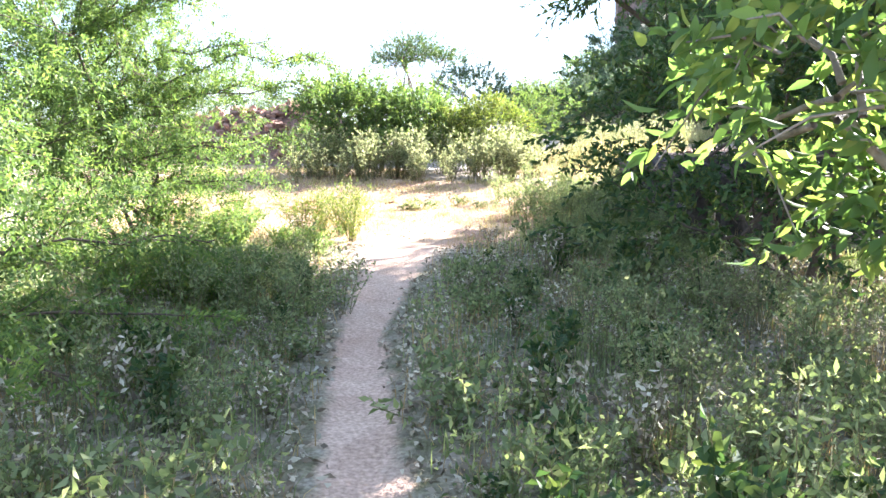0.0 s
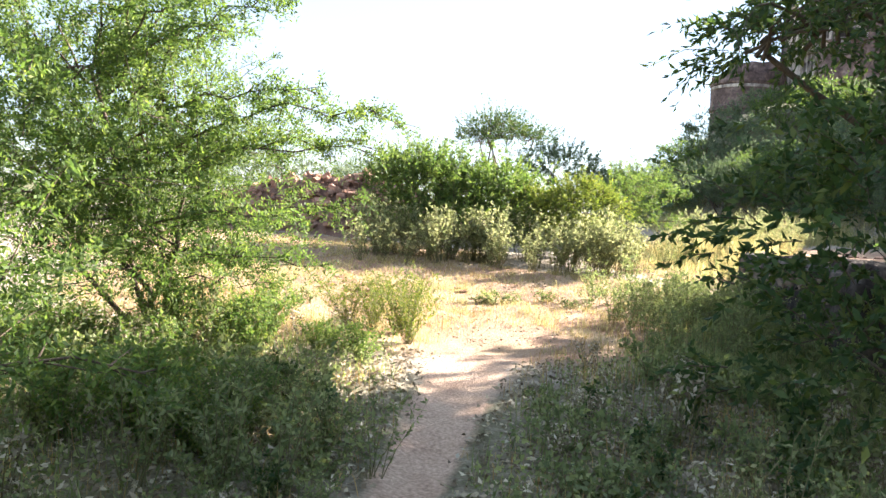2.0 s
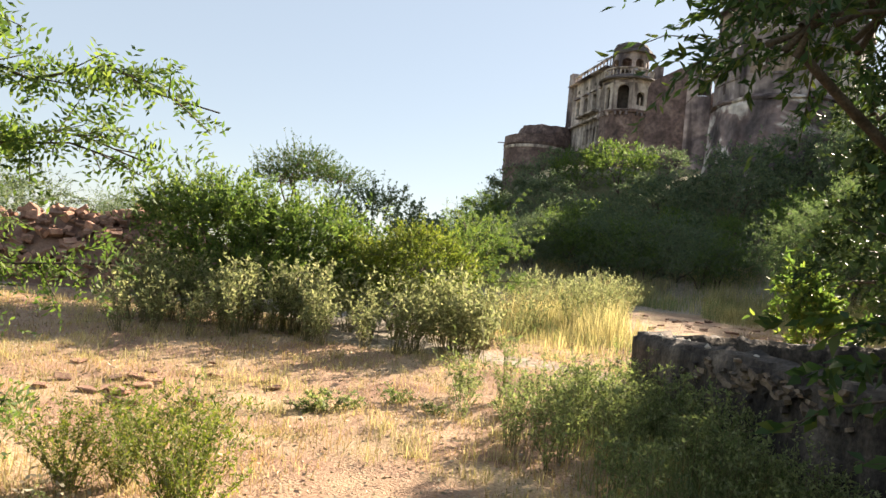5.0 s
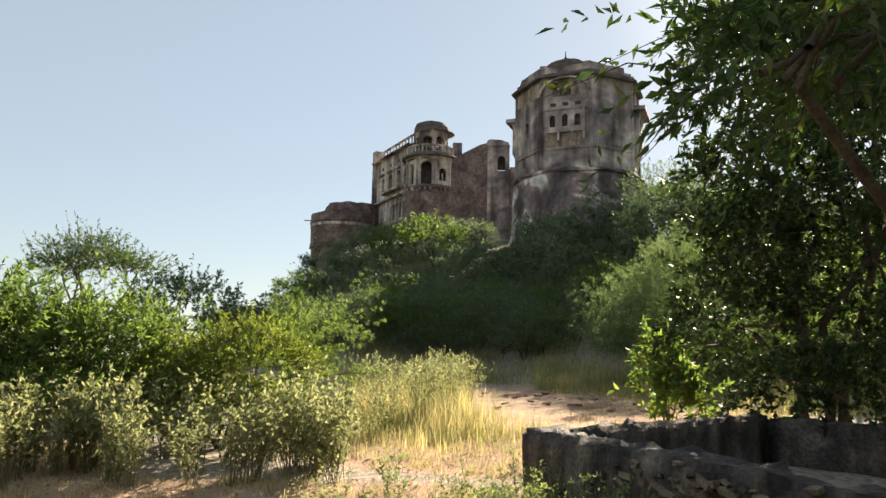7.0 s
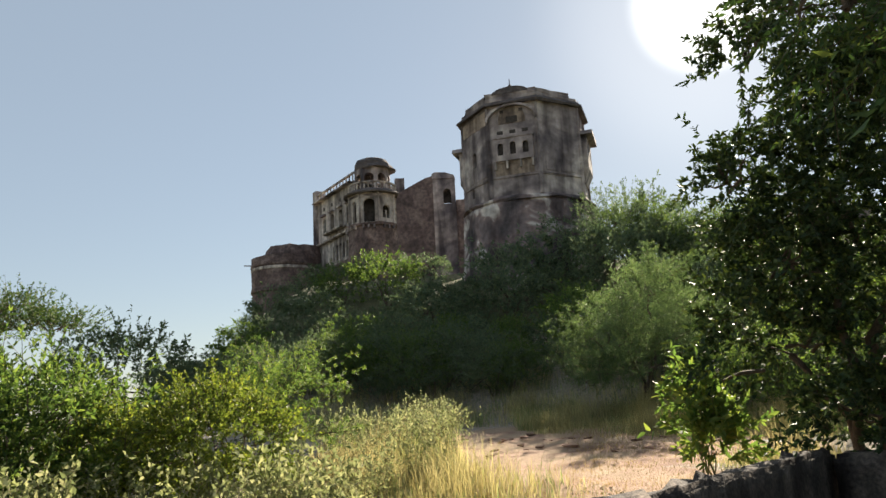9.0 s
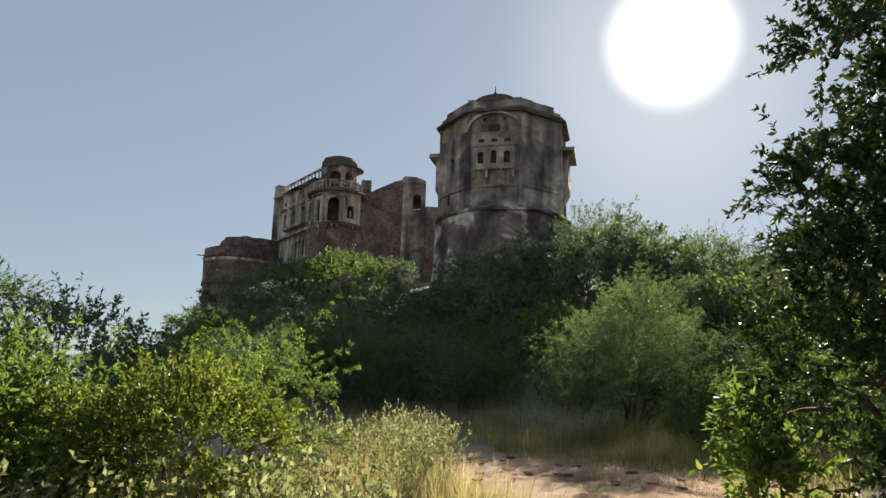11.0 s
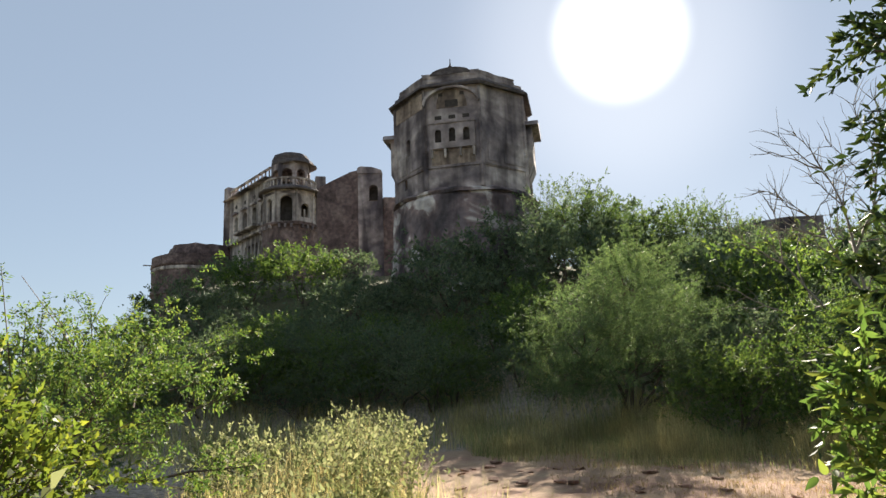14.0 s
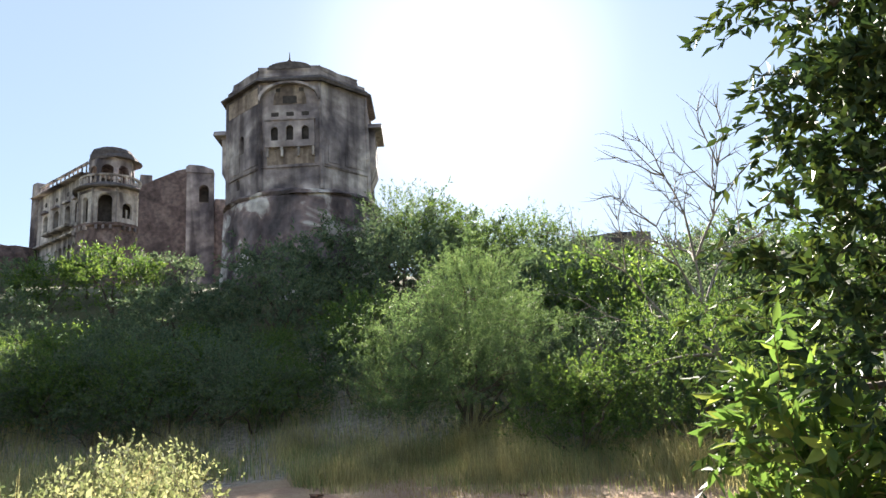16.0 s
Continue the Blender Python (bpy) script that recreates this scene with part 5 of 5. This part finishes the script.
# ---- weeds and grass ----
def weed(name, seed, height, spread, stems, leaves, leaf, materials, label, group, tuft=0.0):
    """A many-stemmed herb: thin stems with small leaves, tufted towards the tips."""
    rng = np.random.default_rng(seed)
    root = thing(name, Matrix(), label, "weed", group)
    segs, pos, dirs = [], [], []
    for _ in range(stems):
        a, tilt, h = rng.uniform(0, 2 * math.pi), rng.uniform(0.05, 1.0) * spread, height * rng.uniform(0.55, 1.1)
        p0 = np.array([rng.normal(0, 0.04), rng.normal(0, 0.04), -0.02])
        p1 = p0 + np.array([math.cos(a) * tilt * 0.4, math.sin(a) * tilt * 0.4, h * 0.5])
        p2 = p0 + np.array([math.cos(a) * tilt, math.sin(a) * tilt, h])
        segs += [(p0, p1, 0.005, 0.0035), (p1, p2, 0.0035, 0.0015)]
        for _ in range(3):
            s = rng.uniform(0.4, 0.95)
            q = p1 + (p2 - p1) * s
            e = q + np.array([rng.normal(0, 0.09), rng.normal(0, 0.09), rng.uniform(0.04, 0.16)]) * (height / 0.7)
            segs.append((q, e, 0.002, 0.001))
            n = max(2, leaves // 5)
            w = rng.uniform(0.2, 1, (n, 1)) ** (1 - tuft * 0.7)
            pos.append(q + (e - q) * w)
            dirs.append(unit(rng.normal(0, 1, (n, 3)) + np.array([0, 0, 0.5])))
        n = leaves
        w = rng.uniform(0.15, 1, (n, 1)) ** (1 - tuft * 0.6)
        pos.append(np.where(w < 0.5, p0 + (p1 - p0) * w * 2, p1 + (p2 - p1) * (w - 0.5) * 2))
        dirs.append(unit(rng.normal(0, 1, (n, 3)) + np.array([0, 0, 0.35])))
    pos, dirs = np.concatenate(pos), np.concatenate(dirs)
    v, q = leaf_quads(rng, pos, dirs, leaf[0] * rng.uniform(0.5, 1.3, len(pos)), leaf[1])
    tagged(hang("stalk_mass", tubes("stalk_mass", segs, 3), materials[1], root), kind="stuff")
    tagged(hang("foliage", quad_mesh("foliage", v, q), materials[0], root), kind="stuff")
    return root


def sow(source, places, seed, lo=0.75, hi=1.25):
    rng = np.random.default_rng(seed)
    for n, (x, y) in enumerate(places):
        m = at_ground(x, y, rng.uniform(0, 360), rng.uniform(lo, hi), rng.uniform(0.85, 1.15))
        if n == 0:
            set_down(source, m)
        else:
            copy_thing(source, m).scale = m.to_scale()


def scatter(seed, n, x0, x1, y0, y1, keep):
    rng = np.random.default_rng(seed)
    x, y = rng.uniform(x0, x1, n), rng.uniform(y0, y1, n)
    k = keep(x, y, rng.uniform(0, 1, n))
    return x[k], y[k]


# pale tufted weeds along the far edge of the clearing
rng = np.random.default_rng(41)
pale = [weed("pale_weed", 50 + k, 0.85, 0.38, 16, 18, (0.06, 0.028), (LEAF_PALE, STALK), "pale grey-green tufted weed at the clearing's edge", "pale weeds", 0.8) for k in range(3)]
row = [(rng.uniform(-3.9, 1.6), rng.uniform(15.0, 16.8)) for _ in range(56)]
for k in range(3):
    sow(pale[k], row[k::3], 60 + k)
# green weeds by the trail and round the tank
green_weeds = [weed("green_weed", 70 + k, 0.7, 0.28, 8, 20, (0.05, 0.02), (LEAF_WEED, STALK), "upright green weed with small leaves beside the trail", "green weeds", 0.3) for k in range(3)]
places = [(1.5 + rng.normal(0, 0.45), 12.0 + rng.normal(0, 0.9)) for _ in range(28)] + [(2.7 + rng.normal(0, 0.35), 11.6 + rng.normal(0, 0.9)) for _ in range(24)] + [(rng.uniform(1.0, 3.2), rng.uniform(8.6, 11.0)) for _ in range(16)] + [(rng.uniform(0.75, 2.6), rng.uniform(2.2, 6.5)) for _ in range(20)] + [(-rng.uniform(0.9, 3.0), rng.uniform(2.6, 8.0)) for _ in range(24)] + [(-rng.uniform(0.3, 1.3), rng.uniform(2.6, 6.0)) for _ in range(14)]
for k in range(3):
    sow(green_weeds[k], places[k::3], 80 + k, 0.5, 1.0)
# pale flowering weeds in the shade
flower = weed("flowering_weed", 90, 0.75, 0.35, 12, 12, (0.03, 0.018), (LEAF_PALE, STALK), "branching weed with tiny pale flower heads", "flowering weeds", 0.9)
sow(flower, [(rng.uniform(1.2, 3.6), rng.uniform(2.6, 5.6)) for _ in range(18)], 91, 0.6, 1.05)
# shrubs of the clearing
shrub = weed("yellow_shrub", 95, 0.95, 0.75, 44, 34, (0.046, 0.017), (LEAF_YELLOW, STALK), "upright yellow-green shrub at the clearing's near edge", "small shrubs", 0.2)
sow(shrub, [(-1.3, 9.7), (-1.6, 9.9), (-1.05, 9.3), (-1.85, 9.75)], 96, 0.42, 0.68)
low = weed("low_sprig", 97, 0.2, 0.22, 10, 16, (0.045, 0.022), (LEAF_WEED, STALK), "low green sprig on the straw-covered clearing", "sprigs", 0.2)
sow(low, [(-0.55, 12.2), (-0.35, 12.35), (0.45, 12.35), (-0.75, 12.1), (0.1, 12.7), (-2.9, 11.0), (0.9, 13.6)], 98)
dry = weed("dry_weed", 99, 1.0, 0.45, 16, 22, (0.05, 0.025), (LEAF_PALE, STALK), "dry pale branching weed in the tall grass", "dry weeds", 0.8)
sow(dry, [(5.6, 26.0), (6.5, 25.7), (5.3, 24.4), (5.9, 23.2), (4.7, 21.5), (3.6, 19.6), (4.4, 20.3), (2.7, 18.6), (3.2, 21.0), (5.0, 22.4), (2.2, 17.6), (4.2, 23.0), (3.3, 22.3), (3.7, 22.9), (4.5, 22.0), (3.9, 21.6), (4.9, 23.3), (3.4, 23.4), (5.3, 22.9), (2.9, 21.8), (6.4, 24.6), (5.9, 24.9)], 100, 0.9, 1.2)
under = weed("green_undergrowth", 101, 0.6, 0.45, 26, 36, (0.045, 0.02), (LEAF_BRIGHT, STALK), "leafy green undergrowth below the thorn tree", "undergrowth", 0.1)
sow(under, [(-2.9 + rng.normal(0, 0.6), 8.2 + rng.normal(0, 0.8)) for _ in range(16)] + [(-rng.uniform(1.2, 2.6), rng.uniform(5.6, 8.6)) for _ in range(14)], 102, 0.5, 0.95)


def stuff(name, v, q, material, label, category):
    ob = hang(name, quad_mesh(name, v, q), material)
    return tagged(ob, label, category, kind="stuff")


def grass(name, seed, x, y, lo, hi, width, material, label, lean=0.5, swell=1.0):
    rng = np.random.default_rng(seed)
    pos = np.stack([x, y, ground_z(x, y) + small_relief(x, y) - 0.015], 1)
    v, q = blades(rng, pos, rng.uniform(lo, hi, len(x)) * (0.75 + 0.35 * np.sin(1.9 * x + seed) * np.sin(1.6 * y)) * swell, width, lean)
    return stuff(name, v, q, material, label, "grass")


patchy = lambda x, y: 0.5 + 0.5 * np.sin(2.1 * x + 0.9 * y) * np.sin(1.7 * y - 0.8 * x + 1.0) + 0.3 * np.sin(5.3 * x) * np.sin(4.7 * y)
off_trail = lambda x, y: trail_distance(x, y)
x, y = scatter(201, 90000, -7, 12, 9.0, 30, lambda x, y, r: (clearing(x, y) > r) & (off_trail(x, y) > 0.9 + 0.8 * r))
grass("straw_grass", 202, x, y, 0.03, 0.13, 0.008, STRAW, "short trampled straw grass on the clearing", 1.2)
tall = lambda x, y: np.maximum.reduce([1 - np.hypot((x - 3.4) / 2.3, (y - 20.2) / 3.6), 1 - np.hypot((x - 5.6) / 1.7, (y - 24.8) / 3.0), 1 - np.hypot((x - 10.6) / 3.0, (y - 27.6) / 1.7), 1 - np.hypot((x - 13.0) / 2.4, (y - 24.4) / 2.0), 1 - np.hypot((x - 14.3) / 1.8, (y - 21.3) / 2.0), 1 - np.hypot((x - 13.8) / 2.6, (y - 27.0) / 2.2), 1 - np.hypot((x - 9.0) / 2.4, (y - 31.5) / 1.6), 0.7 - np.hypot((x - 16.3) / 2.2, (y - 23.6) / 2.6), 0.6 - np.hypot((x - 6.5) / 4.5, (y - 30.5) / 4.0), 0.5 - np.hypot((x - 11.5) / 4.5, (y - 31.5) / 3.0), 1 - np.hypot((x - 9.5) / 1.3, (y - 17.9) / 1.2)])
x, y = scatter(203, 190000, 0.5, 18.5, 15.5, 35, lambda x, y, r: (np.clip(tall(x, y) + 0.28, 0, 1) ** 1.6 > r) & (off_trail(x, y) > 0.9 + 0.5 * r))
grass("tall_dry_grass", 204, x, y, 0.35, 1.05, 0.009, DRY_GRASS, "tall yellow dry grass beyond the clearing", 0.9, 0.35 + 0.9 * np.clip(tall(x - 0.7, y - 0.8) + 0.2, 0, 1))
x, y = scatter(213, 75000, 0.5, 18.5, 15.5, 35, lambda x, y, r: (np.clip(tall(x, y) + 0.3, 0, 1) ** 2 > r) & (off_trail(x, y) > 1.0))
grass("green_tussock_grass", 214, x, y, 0.25, 0.8, 0.01, LEAF_WEED, "green blades growing among the dry grass", 0.9, 0.35 + 0.8 * np.clip(tall(x - 0.7, y - 0.8) + 0.2, 0, 1))
def foot_band(x, y):
    az = np.degrees(np.arctan2(x - CX, y - CY))
    rho = np.hypot(x - CX, y - CY) + np.interp(az, [15, 45, 75], [0, 5, 7])
    return (rho > 18.5) & (rho < 30) & (az > 0) & (az < 62) & (clearing(x, y) < 0.4)


x, y = scatter(215, 60000, 2.5, 24, 20, 44, lambda x, y, r: foot_band(x, y) & (patchy(x * 0.6, y * 0.6) > 0.7 * r))
grass("slope_grass", 216, x, y, 0.25, 0.75, 0.014, DRY_GRASS, "yellowish grass at the foot of the hill", 0.9)
x, y = scatter(217, 40000, 2.5, 24, 20, 44, lambda x, y, r: foot_band(x, y) & (patchy(x * 0.6 + 2, y * 0.6) > 0.7 * r))
grass("slope_green_grass", 218, x, y, 0.2, 0.6, 0.016, LEAF_WEED, "green grass at the foot of the hill", 0.9)
x, y = scatter(205, 52000, -5, 5, 0.8, 10.5, lambda x, y, r: (off_trail(x, y) > 1.6 + 6.0 * r ** 2) & (clearing(x, y) < 0.6) & (patchy(x, y) > 0.9 * r))
grass("green_grass", 206, x, y, 0.05, 0.26, 0.008, LEAF_WEED, "grey-green grass beside the shaded trail", 0.9)
x, y = scatter(207, 30000, -5, 5, 0.8, 11.5, lambda x, y, r: (off_trail(x, y) > 1.0 + 3.0 * r) & (patchy(x + 3, y) > 0.8 * r))
grass("dry_shade_grass", 208, x, y, 0.04, 0.3, 0.006, STRAW, "dry grass stalks mixed into the undergrowth", 0.9)
x, y = scatter(209, 60000, -5, 5.5, 0.8, 13.5, lambda x, y, r: (off_trail(x, y) > 0.75 + 0.8 * r) & (clearing(x, y) < 0.3 + 0.5 * r))
rng = np.random.default_rng(210)
pos = np.stack([x, y, ground_z(x, y) + small_relief(x, y) + rng.uniform(0, 0.05, len(x))], 1)
v, q = leaf_quads(rng, pos, rng.normal(0, 1, pos.shape) * np.array([[1, 1, 0.35]]), rng.uniform(0.025, 0.07, len(x)), 0.028)
stuff("leaf_litter", v, q, LITTER, "fallen dry leaves and twigs beside the trail", "litter")
x, y = scatter(211, 60000, -5, 5, 0.8, 10.5, lambda x, y, r: (off_trail(x, y) > 1.7 + 5.0 * r ** 2) & (clearing(x, y) < 0.5) & (patchy(x, y + 2) > 0.8 * r))
rng = np.random.default_rng(212)
pos = np.stack([x, y, ground_z(x, y) + rng.uniform(0.02, 0.28, len(x)) * (0.55 + 0.45 * np.sin(1.7 * x) * np.sin(1.3 * y + 1))], 1)
v, q = leaf_quads(rng, pos, rng.normal(0, 1, pos.shape) + np.array([[0, 0, 0.4]]), rng.uniform(0.02, 0.06, len(x)), 0.024)
stuff("ground_herbs", v, q, LEAF_WEED, "low small-leaved green herbs covering the ground", "herbs")

# dry upright herbs and seedlings in the shade beside the trail
brown = weed("dry_herb", 221, 0.42, 0.2, 7, 14, (0.045, 0.02), (LITTER, STALK), "dry brown upright herb in the shaded undergrowth", "dry herbs", 0.4)
rng = np.random.default_rng(222)
spots = [(x, y) for x, y in zip(rng.uniform(-3.4, 3.4, 260), rng.uniform(1.4, 9.0, 260)) if float(trail_distance(np.array(x), np.array(y))) > 2.2]
sow(brown, spots[:70], 223, 0.5, 1.15)
seedling = weed("leafy_seedling", 224, 0.5, 0.16, 4, 26, (0.07, 0.034), (LEAF_BROAD, STALK), "small dark leafy seedling beside the trail", "seedlings", 0.2)
sow(seedling, [(1.22, 3.0), (1.15, 3.9), (1.32, 4.6), (1.05, 5.4)] + spots[70:98], 225, 0.5, 1.1)
herb = weed("grey_herb", 226, 0.3, 0.3, 12, 16, (0.05, 0.026), (LEAF_WEED, STALK), "low spreading grey-green herb in the shade", "grey herbs", 0.3)
sow(herb, spots[98:190], 227, 0.6, 1.3)

# thick green growth at the tank's foot
x, y = scatter(231, 16000, 0.9, 3.3, 8.2, 13.4, lambda x, y, r: (x > 1.9 - 0.9 * r + 0.12 * (y - 8)) & (off_trail(x, y) > 2.0))
grass("tank_grass", 232, x, y, 0.1, 0.42, 0.008, LEAF_WEED, "green grass growing at the foot of the tank", 0.9)
tank_weeds = [(2.55 + rng.normal(0, 0.22), rng.uniform(8.6, 13.2)) for _ in range(46)] + [(1.9 + rng.normal(0, 0.35), 12.0 + rng.normal(0, 0.6)) for _ in range(18)]
for k in range(3):
    for x, y in tank_weeds[k::3]:
        m = at_ground(x, y, rng.uniform(0, 360), rng.uniform(0.55, 0.9), rng.uniform(0.85, 1.15))
        copy_thing(green_weeds[k], m).scale = m.to_scale()
# clumps of straw and fallen leaves on the clearing
cx, cy = scatter(241, 1500, -7, 5, 9.5, 18.5, lambda x, y, r: (clearing(x, y) > 0.5) & (off_trail(x, y) > 1.2))
rng = np.random.default_rng(242)
x, y = (np.repeat(c, 22) + rng.normal(0, 0.07, 22 * len(c)) for c in (cx, cy))
grass("straw_tufts", 243, x, y, 0.05, 0.2, 0.006, DRY_GRASS, "tufts of pale straw on the clearing", 1.3)
x, y = scatter(244, 9000, -7, 6, 9.5, 19, lambda x, y, r: clearing(x, y) > 0.3)
pos = np.stack([x, y, ground_z(x, y) + small_relief(x, y) + 0.012], 1)
v, q = leaf_quads(np.random.default_rng(245), pos, np.random.default_rng(246).normal(0, 1, pos.shape) * np.array([[1, 1, 0.2]]), np.random.default_rng(247).uniform(0.02, 0.06, len(x)), 0.02)
stuff("clearing_litter", v, q, LITTER, "dry leaves and chips scattered on the clearing", "litter")
